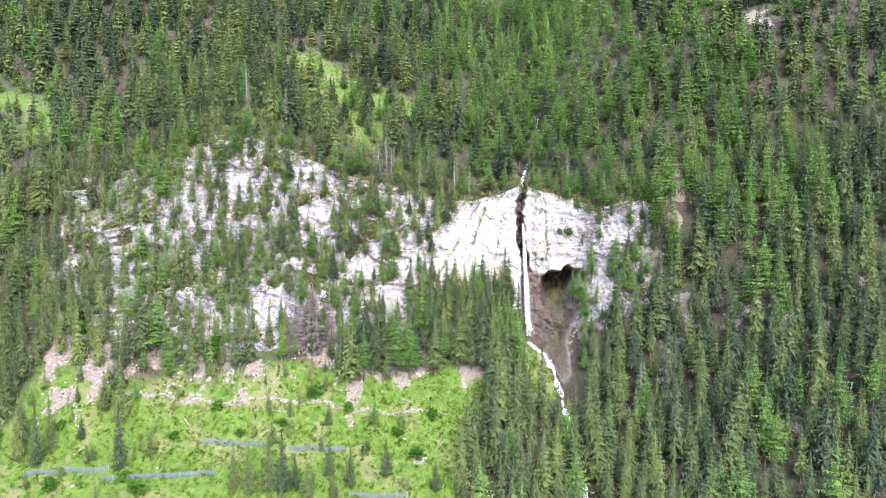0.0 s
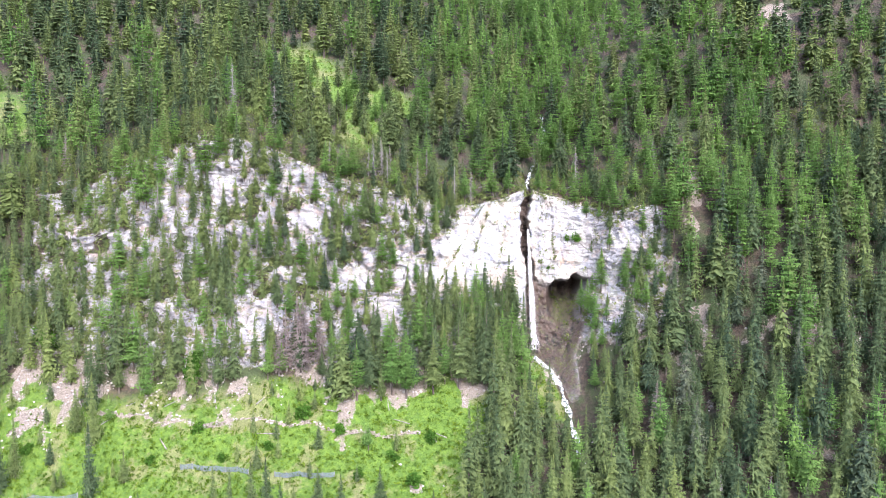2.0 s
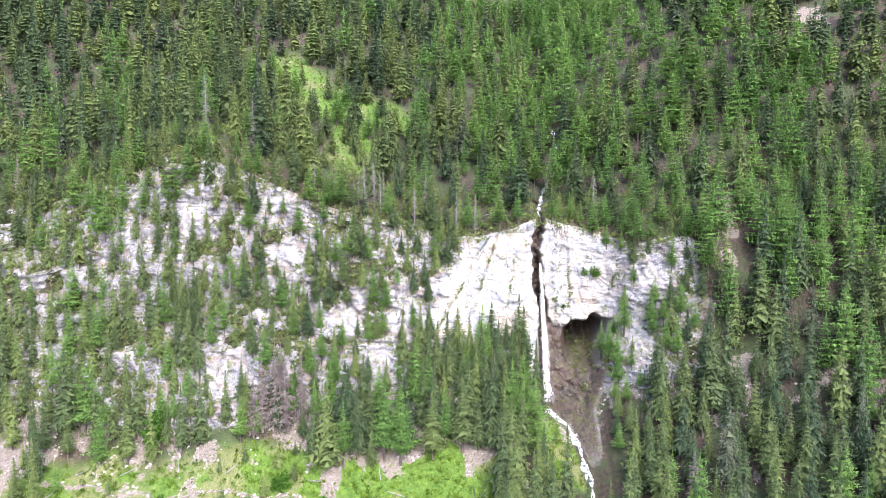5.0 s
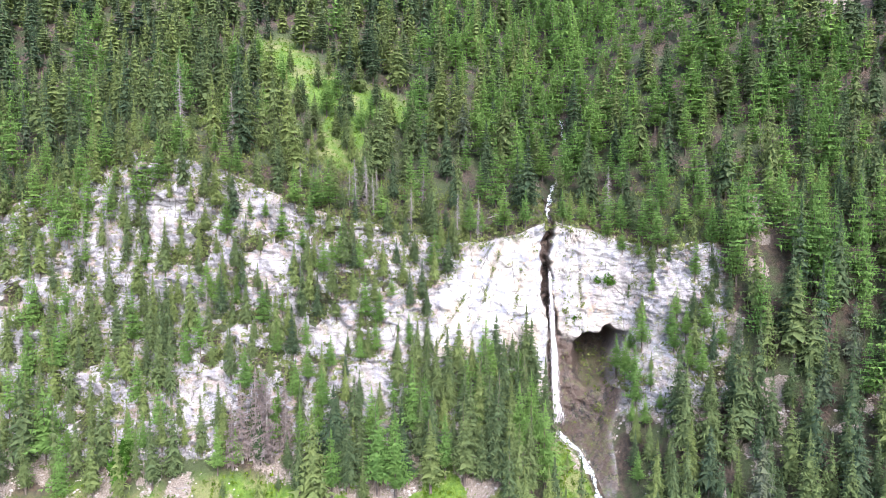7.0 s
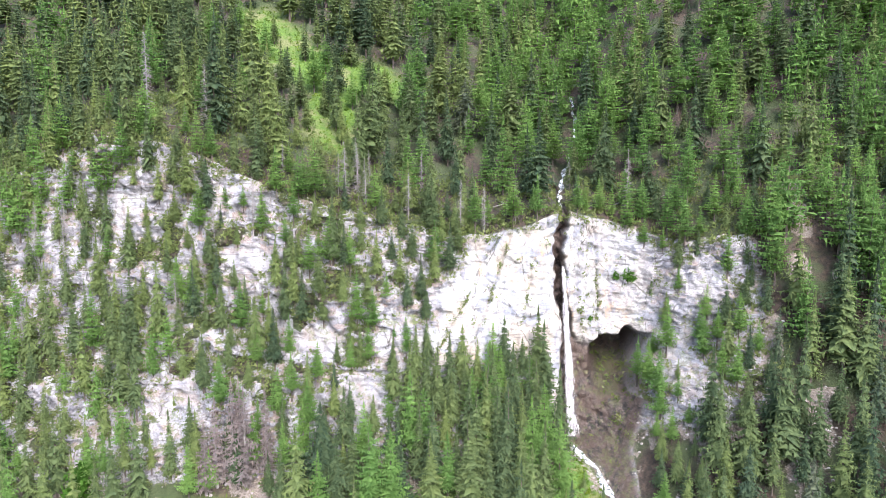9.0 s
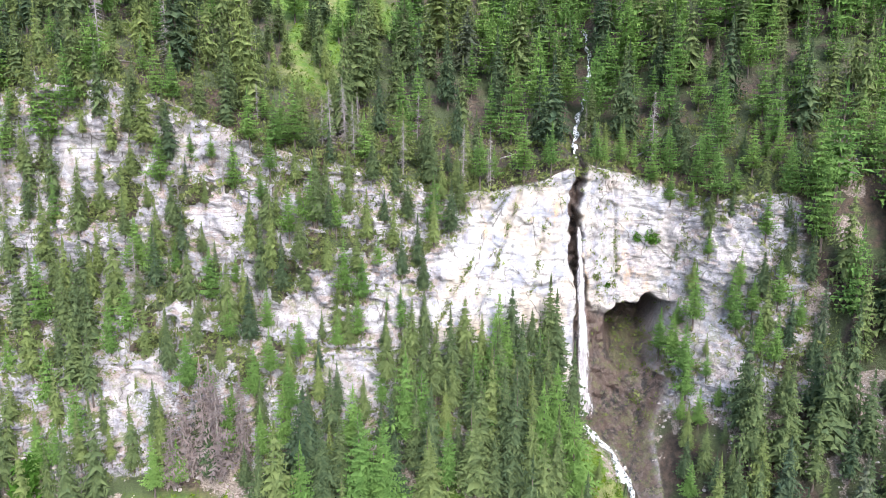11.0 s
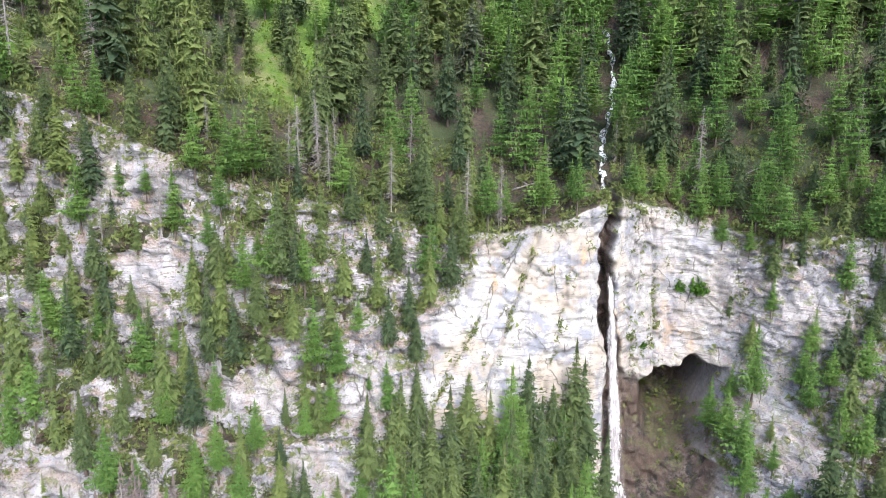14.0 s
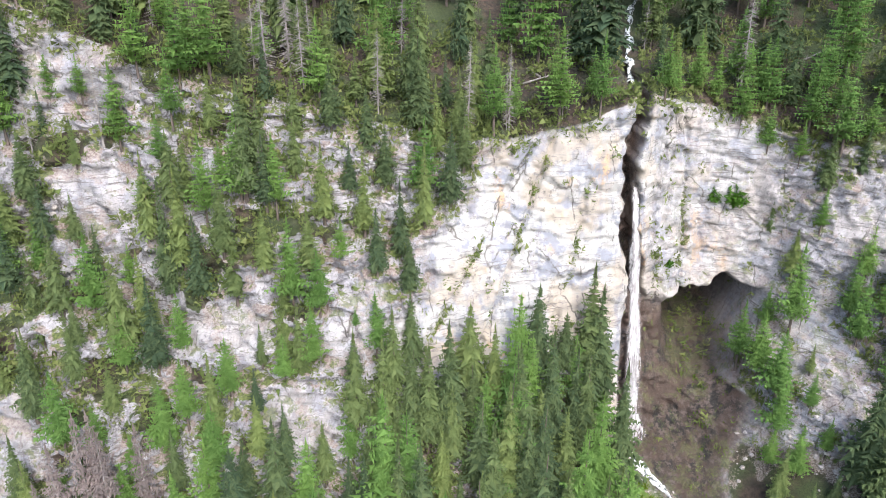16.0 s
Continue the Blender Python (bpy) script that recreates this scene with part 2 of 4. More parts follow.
def in_glade(x, y):
    w = 2.5 * vnoise(np.asarray(x) / 9, np.asarray(y) / 9, 0, 77)
    return near(GLADE[0], x, y, 14.5 + w) | near(GLADE[1], x, y, 9 + w) | near(GLADE[2], x, y, 4.5 + w) | near(GLADE[3], x, y, 8 + w)


def in_meadow(x, y, u):
    edge = 8 + 5 * vnoise(np.asarray(y) / 14, 0, 0, 13) + 0.25 * (np.asarray(y) - 245)
    return (x < edge) & (x > -178 + 10 * vnoise(np.asarray(y) / 12, 1, 0, 14)) & (u > 2.6) & (u < 4.93)


patch = fbm(GX / 8, GY / 12, GZ / 6, 4, 91)
bare = smooth(0.70, 0.46, NZ + 0.30 * patch - 0.15 * PALE_RIB - 0.3 * SLAB) * smooth(0.42, 0.22, patch - 0.12 * PALE_RIB - 0.25 * SLAB)
ROCK = np.clip(CLIFF * np.maximum(bare, CLEAN * 0.95) + HOLLOW + SLOT, 0, 1)
MEADOW = np.maximum(in_meadow(GX, GY, U) * (1 - smooth(4.72, 4.95, U + 0.15 * vnoise(GX / 8, 0, 0, 15))), in_glade(GX, GY) * (U > 7))
MEADOW = np.maximum(MEADOW, (GX > 35) * (GX < np.interp(GY, STREAM_Y, STREAM_X) - 1.5) * (GY > 284) * (GY < 316) * (U < 5.02))
MEADOW = blur(blur(MEADOW.astype(float), 1.0, 0), 1.0, 1)
SCREE = smooth(0.08, 0.60, fbm(GX / 9, GY / 9, 1.5, 4, 101) + 0.55 * smooth(4.2, 4.9, U) * (U < 5.2) - 0.17) * (U < 7.0) * (1 - HOLLOW)
SCARS = [(108, 321, 5), (111, 326, 4), (113, 334, 4), (194, 436, 9), (192, 427, 8), (190, 418, 6), (106, 312, 4), (95, 305, 4)]
for sx, sy, sr in SCARS:
    SCREE = np.maximum(SCREE, 1 - smooth(0.5, 1.0, np.hypot(GX - sx, GY - sy) / sr + 0.35 * vnoise(GX / 3, GY / 3, 0, 6)))
TRACK = (np.abs(GY - 271.5 - 1.6 * np.sin(GX / 11.0) - 1.2 * vnoise(GX / 7, 0, 0, 3)) < 0.45) * (GX > -132) * (GX < -8)
SCREE = np.maximum(SCREE, TRACK * (U < 5))
SCREE = np.maximum(SCREE, 0.8 * smooth(0.05, 0.35, fbm(GX / 6, GY / 6, GZ / 6, 3, 131)) * CLIFF * (1 - ROCK))
BANK = smooth(0.5, 2.0, GX - np.interp(GY, STREAM_Y, STREAM_X)) * (1 - smooth(-1, 3, GX - RIB)) * smooth(4.1, 4.5, U) * (U < 5.3)
# wet rock and bank, plus the shaded recesses darkened in colour
WET_SHADE = np.clip(HOLLOW + 1.3 * SLOT + BANK, 0, 1)
ROCK = np.maximum(ROCK, BANK)
GREEN = HOLLOW * smooth(48, 54, GX + 3 * vnoise(GX / 4, 2.1, GZ / 4, 37)) * (1 - smooth(-50, -44, GZ + 3 * vnoise(GX / 5, 8.1, GZ / 5, 36)))
ROCK, MEADOW = ROCK * (1 - 0.35 * GREEN), np.maximum(MEADOW, 0.15 * GREEN)
SCREE = SCREE * (1 - BANK)


def grid_mesh(name, r0, r1, material, label, category):
    x, y, z = GX[r0:r1 + 1], GY[r0:r1 + 1], GZ[r0:r1 + 1]
    nr, nc = x.shape
    me = bpy.data.meshes.new(name)
    idx = np.arange(nr * nc).reshape(nr, nc)
    quads = np.stack([idx[:-1, :-1], idx[:-1, 1:], idx[1:, 1:], idx[1:, :-1]], -1).reshape(-1, 4)
    fill_mesh(me, np.stack([x, y, z], -1).reshape(-1, 3), quads, 4)
    for key, parts in (("cover", (ROCK, MEADOW, SCREE)), ("wall", (CLEAN, WET_SHADE, CLIFF))):
        att = me.attributes.new(key, "FLOAT_VECTOR", "POINT")
        att.data.foreach_set("vector", np.stack([p[r0:r1 + 1] for p in parts], -1).astype(np.float32).ravel())
    if name != "cliff":
        me.shade_smooth()
    me.materials.append(material)
    return tagged(new(name, me), label, category, kind="structure")


def fill_mesh(me, verts, faces, n):
    verts, faces = np.asarray(verts, np.float32), np.asarray(faces, np.int32)
    me.vertices.add(len(verts))
    me.vertices.foreach_set("co", verts.ravel())
    me.loops.add(faces.size)
    me.loops.foreach_set("vertex_index", faces.ravel())
    me.polygons.add(len(faces))
    me.polygons.foreach_set("loop_start", np.arange(0, faces.size, n, dtype=np.int32))
    me.update(calc_edges=True)


# ---- materials ----
class Nodes:
    """A short way to write a node material."""

    def __init__(self, name):
        self.mat = bpy.data.materials.new(name)
        self.mat.use_nodes = True
        self.tree = self.mat.node_tree
        self.tree.nodes.clear()
        self.out = self.tree.nodes.new("ShaderNodeOutputMaterial")

    def add(self, kind, **sockets):
        node = self.tree.nodes.new("ShaderNode" + kind)
        for key, value in sockets.items():
            self.put(node.inputs[key.replace("_", " ")], value)
        return node

    def put(self, socket, value):
        if isinstance(value, bpy.types.NodeSocket):
            self.tree.links.new(value, socket)
        elif isinstance(value, tuple) and len(value) == 3 and socket.type == "RGBA":
            socket.default_value = (*value, 1)
        else:
            socket.default_value = value

    def noise(self, scale, detail=4.0, rough=0.55, stretch=None):
        where = self.add("TexCoord").outputs["Object"]
        if stretch:
            where = self.add("Mapping", Vector=where, Scale=stretch).outputs[0]
        return self.add("TexNoise", Vector=where, Scale=scale, Detail=detail, Roughness=rough).outputs["Fac"]

    def ramp(self, fac, a, b, lo=0.0, hi=1.0):
        node = self.add("MapRange", Value=fac)
        node.interpolation_type = "SMOOTHSTEP"
        for key, v in zip(("From Min", "From Max", "To Min", "To Max"), (a, b, lo, hi)):
            node.inputs[key].default_value = v
        return node.outputs[0]

    def math(self, op, a, b=0.0):
        node = self.tree.nodes.new("ShaderNodeMath")
        node.operation = op
        self.put(node.inputs[0], a)
        self.put(node.inputs[1], b)
        if op == "MULTIPLY_ADD":
            node.inputs[2].default_value = 0.14
        return node.outputs[0]

    def mix(self, fac, a, b):
        node = self.tree.nodes.new("ShaderNodeMix")
        node.data_type = "RGBA"
        self.put(node.inputs[0], fac)
        self.put(node.inputs[6], a)
        self.put(node.inputs[7], b)
        return node.outputs[2]

    def attr(self, name):
        node = self.tree.nodes.new("ShaderNodeAttribute")
        node.attribute_name = name
        return node

    def bump(self, height, strength, distance):
        return self.add("Bump", Height=height, Strength=strength, Distance=distance).outputs[0]

    def finish(self, shader):
        self.tree.links.new(shader, self.out.inputs[0])
        return self.mat

    def plain(self, colour, rough=0.8, normal=None, **more):
        p = self.add("BsdfPrincipled", Base_Color=colour, Roughness=rough, **more)
        if normal is not None:
            self.put(p.inputs["Normal"], normal)
        return self.finish(p.outputs[0])


def land_material():
    n = Nodes("land")
    sep = n.add("SeparateXYZ", Vector=n.attr("cover").outputs["Vector"])
    rock, meadow, scree = sep.outputs
    sep2 = n.add("SeparateXYZ", Vector=n.attr("wall").outputs["Vector"])
    clean, wet, cliff = sep2.outputs
    n1, n2, n3 = n.noise(0.09), n.noise(0.7, 6, 0.65), n.noise(4.0, 5, 0.65)
    streak = n.noise(0.45, 5, 0.6, (1.0, 1.0, 0.12))
    bed = n.noise(0.5, 5, 0.6, (0.25, 0.25, 2.2))
    # limestone
    facing = n.add("SeparateXYZ", Vector=n.add("NewGeometry").outputs["Normal"]).outputs[2]
    warp = n.add("Mapping", Vector=n.add("TexCoord").outputs["Object"], Scale=(1.0, 1.0, 0.7)).outputs[0]
    shift = n.add("TexNoise", Vector=warp, Scale=0.6, Detail=4.0).outputs["Color"]
    mixv = n.tree.nodes.new("ShaderNodeVectorMath")
    mixv.operation = "MULTIPLY_ADD"
    n.put(mixv.inputs[0], shift)
    mixv.inputs[1].default_value = (1.1, 1.1, 1.1)
    n.put(mixv.inputs[2], warp)
    crack, cells = [], []
    for scale in (0.34, 0.95, 2.3):
        v = n.add("TexVoronoi", Vector=mixv.outputs[0], Scale=scale)
        v.feature = "DISTANCE_TO_EDGE"
        crack.append(v.outputs["Distance"])
        square = n.add("TexVoronoi", Vector=mixv.outputs[0], Scale=scale, Randomness=0.8)
        square.distance = "CHEBYCHEV"
        cells.append(n.add("SeparateXYZ", Vector=square.outputs["Color"]).outputs[0])
    broken = n.math("SUBTRACT", 1.0, n.math("MULTIPLY", clean, 0.92))
    patchy = n.noise(0.13, 9, 0.68)
    pitted = n.noise(0.85, 9, 0.74, (1.0, 1.0, 1.3))
    speck = n.noise(2.6, 8, 0.75)
    # grey, weathered face
    grey = n.mix(n.ramp(pitted, 0.38, 0.62), (0.15, 0.145, 0.16), (0.30, 0.29, 0.315))
    pale = n.mix(n.ramp(streak, 0.32, 0.6), (0.245, 0.235, 0.26), (0.42, 0.40, 0.42))
    blocks = n.math("ADD", n.math("MULTIPLY", cells[0], 0.16), n.math("MULTIPLY", cells[1], 0.16))
    stone = n.mix(n.ramp(n.math("ADD", patchy, blocks), 0.50, 0.68), grey, pale)
    # washed, pale wall beside the fall
    white = n.mix(n.ramp(streak, 0.34, 0.50), (0.235, 0.23, 0.255), (0.362, 0.35, 0.335))
    white = n.mix(n.ramp(n.noise(0.17, 8, 0.68, (1, 1, 1.5)), 0.49, 0.58, 0, 0.85), white, (0.19, 0.20, 0.24))
    white = n.mix(n.ramp(n.noise(0.09, 5, 0.6), 0.48, 0.58, 0, 0.7), white, (0.34, 0.285, 0.22))
    white = n.mix(n.ramp(n.noise(0.14, 6, 0.65, (1, 1, 0.5)), 0.60, 0.70, 0, 0.85), white, (0.42, 0.27, 0.14))
    white = n.mix(n.ramp(n.math("ADD", pitted, n.math("MULTIPLY", cells[1], 0.1)), 0.62, 0.68, 0, 0.7), white, (0.15, 0.135, 0.13))
    stone = n.mix(clean, stone, white)
    # beds, seams and joints
    stone = n.mix(n.ramp(bed, 0.58, 0.66, 0, 0.5), stone, (0.20, 0.19, 0.19))
    fine_bed = n.noise(0.8, 8, 0.72, (0.16, 0.16, 2.4))
    seam = n.math("MULTIPLY", n.ramp(fine_bed, 0.555, 0.60), n.ramp(n.noise(0.13, 5), 0.40, 0.50))
    stone = n.mix(n.math("MULTIPLY", seam, n.math("SUBTRACT", 0.85, n.math("MULTIPLY", clean, 0.12))), stone, (0.14, 0.125, 0.12))
    joint = n.add("TexVoronoi", Vector=n.add("Mapping", Vector=mixv.outputs[0], Scale=(0.12, 0.12, 0.05), Rotation=(0, 0.35, 0)).outputs[0], Scale=1.0)
    joint.feature = "DISTANCE_TO_EDGE"
    stone = n.mix(n.math("MULTIPLY", n.ramp(n.noise(0.2, 5, 0.65), 0.45, 0.55), n.ramp(joint.outputs["Distance"], 0.0, 0.022, 0.9, 0)), stone, (0.085, 0.075, 0.065))
    for distance, much in zip(crack, (0.6, 0.4, 0.2)):
        stone = n.mix(n.math("MULTIPLY", n.math("MULTIPLY", broken, n.ramp(pitted, 0.42, 0.56)), n.ramp(distance, 0.0, 0.05, much, 0)), stone, (0.07, 0.063, 0.06))
    # pockets, dirt, soil on the ledges
    stone = n.mix(n.math("MULTIPLY", n.ramp(speck, 0.55, 0.63, 0, 0.75), broken), stone, (0.10, 0.09, 0.085))
    stone = n.mix(n.math("MULTIPLY", n.ramp(pitted, 0.57, 0.63, 0, 0.85), broken), stone, (0.085, 0.078, 0.072))
    tan = n.math("MULTIPLY", n.ramp(n.math("ADD", n.noise(0.22, 8, 0.72), n.math("MULTIPLY", facing, 0.12)), 0.55, 0.62, 0, 0.85), broken)
    stone = n.mix(tan, stone, n.mix(n.ramp(speck, 0.42, 0.58), (0.15, 0.10, 0.08), (0.33, 0.27, 0.235)))
    # wet brown rock, with the shade of hollow and slot put into its colour
    damp_shade = n.mix(n.ramp(streak, 0.42, 0.56), (0.012, 0.010, 0.010), (0.060, 0.041, 0.033))
    damp_shade = n.mix(n.ramp(pitted, 0.50, 0.58, 0, 0.85), damp_shade, (0.125, 0.095, 0.082))
    damp_shade = n.mix(n.ramp(n.math("ADD", patchy, n.math("MULTIPLY", cells[1], 0.12)), 0.50, 0.64, 0, 0.7), damp_shade, (0.078, 0.050, 0.037))
    stone = n.mix(wet, stone, damp_shade)
    lichen = n.mix(n.ramp(speck, 0.4, 0.6), (0.045, 0.065, 0.016), (0.14, 0.16, 0.045))
    green = n.math("ADD", n.noise(0.4, 9, 0.74), n.math("MULTIPLY", facing, 0.16))
    mossy = n.math("MULTIPLY", n.ramp(green, 0.60, 0.66), n.math("SUBTRACT", n.math("SUBTRACT", 1.0, n.math("MULTIPLY", clean, 0.95)), n.math("MULTIPLY", wet, 0.6)))
    stone = n.mix(n.math("MAXIMUM", mossy, 0.0), stone, lichen)
    # soil, litter, grass, rubble
    litter = n.mix(n.ramp(n2, 0.35, 0.65), (0.028, 0.022, 0.015), (0.075, 0.050, 0.035))
    floor = n.mix(n.ramp(n1, 0.42, 0.6), litter, n.mix(n.ramp(n3, 0.3, 0.7), (0.022, 0.034, 0.011), (0.06, 0.078, 0.024)))
    grass = n.mix(n.ramp(n2, 0.3, 0.7), (0.050, 0.108, 0.008), (0.100, 0.168, 0.012))
    grass = n.mix(n.ramp(n3, 0.35, 0.75, 0, 0.25), grass, (0.14, 0.18, 0.035))
    grass = n.mix(n.ramp(n.noise(0.06, 7, 0.68), 0.50, 0.60, 0, 0.75), grass, n.mix(n.ramp(n3, 0.4, 0.6), (0.12, 0.125, 0.045), (0.21, 0.19, 0.09)))
    ground = n.mix(meadow, floor, grass)
    rubble = n.mix(n.ramp(n3, 0.42, 0.6), (0.11, 0.082, 0.062), (0.29, 0.25, 0.215))
    ground = n.mix(n.ramp(n.math("ADD", scree, n.math("MULTIPLY", n.math("SUBTRACT", n.noise(0.5, 7, 0.75), 0.5), 2.2)), 0.45, 0.75), ground, rubble)
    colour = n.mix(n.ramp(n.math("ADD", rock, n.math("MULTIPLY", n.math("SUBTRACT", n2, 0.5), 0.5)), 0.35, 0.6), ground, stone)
    height = n.math("ADD", n.math("MULTIPLY", pitted, n.math("MULTIPLY", n.math("ADD", broken, 0.08), 0.7)), n.math("MULTIPLY", speck, 0.25))
    height = n.math("ADD", height, n.math("MULTIPLY", fine_bed, 0.16))
    height = n.math("ADD", height, n.math("MULTIPLY", n.math("MULTIPLY", blocks, broken), 1.6))
    height = n.math("ADD", height, n.math("MULTIPLY", n.math("MULTIPLY", n.math("MINIMUM", crack[1], 0.08), broken), 1.2))
    p = n.add("BsdfPrincipled", Base_Color=colour, Roughness=n.ramp(wet, 0, 1, 0.9, 0.5), Normal=n.bump(height, 1.0, 0.8))
    return n.finish(p.outputs[0])


def needle_material(name, dark, light, tip, old=None):
    n = Nodes(name)
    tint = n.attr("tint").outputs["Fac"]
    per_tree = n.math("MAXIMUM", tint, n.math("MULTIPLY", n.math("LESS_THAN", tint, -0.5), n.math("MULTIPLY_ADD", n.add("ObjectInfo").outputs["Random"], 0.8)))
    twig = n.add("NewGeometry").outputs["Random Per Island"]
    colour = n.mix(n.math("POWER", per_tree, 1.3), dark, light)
    if old:
        colour = n.mix(n.ramp(per_tree, 0.02, 0.10, 0.7, 0.0), colour, old)
    colour = n.mix(n.math("MULTIPLY", twig, 0.22), colour, tip)
    colour = n.mix(n.ramp(n.noise(0.5, 3), 0.45, 0.75, 0, 0.4), colour, dark)
    a = n.add("BsdfDiffuse", Color=colour)
    b = n.add("BsdfTranslucent", Color=colour)
    mixed = n.add("MixShader", Fac=0.36)
    n.put(mixed.inputs[1], a.outputs[0])
    n.put(mixed.inputs[2], b.outputs[0])
    return n.finish(mixed.outputs[0])


def bark_material(name, dark, light):
    n = Nodes(name)
    f = n.noise(1.4, 5, 0.65, (1, 1, 0.25))
    return n.plain(n.mix(n.ramp(f, 0.3, 0.7), dark, light), 0.9, n.bump(f, 0.6, 0.1))


def water_material():
    n = Nodes("white_water")
    f = n.noise(1.1, 6, 0.7, (1.6, 1.0, 0.22))
    g = n.noise(2.2, 5, 0.7)
    colour = n.mix(n.ramp(f, 0.34, 0.66), (0.24, 0.22, 0.22), (0.56, 0.54, 0.55))
    p = n.add("BsdfPrincipled", Base_Color=colour, Roughness=0.35, Normal=n.bump(g, 0.8, 0.4))
    clear = n.add("BsdfTransparent")
    body = n.attr("body").outputs["Fac"]
    dense = n.math("ADD", body, n.math("MULTIPLY", n.math("SUBTRACT", f, 0.5), 1.3))
    m = n.add("MixShader", Fac=n.ramp(dense, 0.15, 0.95, 0.0, 0.97))
    n.put(m.inputs[1], clear.outputs[0])
    n.put(m.inputs[2], p.outputs[0])
    return n.finish(m.outputs[0])


def foam_material():
    n = Nodes("stream_foam")
    f = n.noise(0.9, 6, 0.7)
    colour = n.mix(n.ramp(f, 0.42, 0.55), (0.07, 0.08, 0.075), (0.72, 0.73, 0.74))
    return n.plain(colour, 0.25, n.bump(f, 0.9, 0.4))


LAND = land_material()
SPRUCE = needle_material("spruce_needles", (0.038, 0.066, 0.044), (0.170, 0.212, 0.068), (0.230, 0.272, 0.102), (0.178, 0.175, 0.135))
LARCH = needle_material("larch_needles", (0.100, 0.185, 0.050), (0.165, 0.265, 0.066), (0.225, 0.320, 0.105))
BROWN = needle_material("dry_needles", (0.170, 0.140, 0.130), (0.250, 0.205, 0.190), (0.330, 0.285, 0.270))
LEAF = needle_material("green_leaves", (0.040, 0.095, 0.014), (0.075, 0.155, 0.022), (0.130, 0.230, 0.045))
BARK = bark_material("bark", (0.045, 0.036, 0.030), (0.13, 0.10, 0.085))
GREY_WOOD = bark_material("bleached_wood", (0.13, 0.115, 0.105), (0.28, 0.255, 0.24))
WATER = water_material()
FOAM = foam_material()

# ---- the land ----
FIRST_CLIFF = int(np.searchsorted(GU, 5.0))
LAST_CLIFF = int(np.searchsorted(GU, 7.0))
grid_mesh("ground", 0, FIRST_CLIFF, LAND, "steep green clearing and forest floor below the cliff", "ground")
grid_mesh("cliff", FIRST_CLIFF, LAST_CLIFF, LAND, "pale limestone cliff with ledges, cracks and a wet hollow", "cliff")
grid_mesh("mountain_slope", LAST_CLIFF, len(GU) - 1, LAND, "wooded mountain slope above the cliff", "slope")

def ground_at(x, y, upper=False):
    """Height of the land at a plan position, below or above the cliff."""
    c = np.argmin(np.abs(cols - x))
    rows = np.where(GU >= 6.9)[0] if upper else np.where(GU <= 5.3)[0]
    return float(np.interp(y, GY[rows, c], GZ[rows, c]))


# ---- trees ----
def trunk_mesh(name, height, radius, bend, material, rng, sides=7):
    levels = 9
    verts, faces = [], []
    for k in range(levels):
        f = k / (levels - 1)
        r = radius * (1 - 0.93 * f) * (1.35 if k == 0 else 1.0)
        for s in range(sides):
            a = 2 * math.pi * s / sides
            verts.append((r * math.cos(a) + bend * f * f, r * math.sin(a), height * f - (0.8 if k == 0 else 0)))
    for k in range(levels - 1):
        for s in range(sides):
            t = (s + 1) % sides
            faces.append((k * sides + s, k * sides + t, (k + 1) * sides + t, (k + 1) * sides + s))
    me = bpy.data.meshes.new(name)
    me.from_pydata(verts, [], faces)
    me.shade_smooth()
    me.materials.append(material)
    return me


def skirts(rng, height, reach, base, whorls, tips, droop, power):
    """Jagged drooping tiers, one above the other: the dense body of a conifer's crown."""
    tris = []
    up = np.array([0, 0, 1.0])
    lean = rng.uniform(0, 6.28)
    for w in range(whorls):
        f = min(max((w + rng.uniform(-0.3, 0.3)) / whorls, 0), 0.985)
        z0 = height * (base + (1 - base) * f)
        span = reach * ((1 - f) ** power * (0.6 + 0.4 * min(1, f / 0.12)) + 0.04)
        n = max(4, int(round(tips * (0.5 + 0.5 * (1 - f)))))
        a0 = rng.uniform(0, 6.28)
        d = droop * (1 - 0.5 * f)
        notch = []
        for b in range(n):
            a = a0 + 6.283 * (b + rng.uniform(-0.2, 0.2)) / n
            r = span * rng.uniform(0.4, 0.75)
            notch.append(np.array([math.cos(a) * r, math.sin(a) * r, z0 - d * r * rng.uniform(0.0, 1.3)]))
        for b in range(n):
            if rng.random() < 0.12:
                continue
            a = a0 + 6.283 * (b + 0.5 + rng.uniform(-0.25, 0.25)) / n
            r = span * rng.uniform(0.6, 1.3) * (1 + 0.15 * math.cos(a - lean))
            tip = np.array([math.cos(a) * r, math.sin(a) * r, z0 - d * r * rng.uniform(0.8, 1.4)])
            apex = up * (z0 + 0.30 * span + 0.25)
            left, right = notch[b], notch[(b + 1) % n]
            tris.append((apex, left, tip))
            tris.append((apex, tip, right))
    for k in range(3):
        a = rng.uniform(0, 6.28)
        o = np.array([math.cos(a), math.sin(a), 0]) * 0.25
        tris.append((up * (height + 0.7), up * (height - 1.6) + o, up * (height - 1.6) - o))
    return np.array(tris)


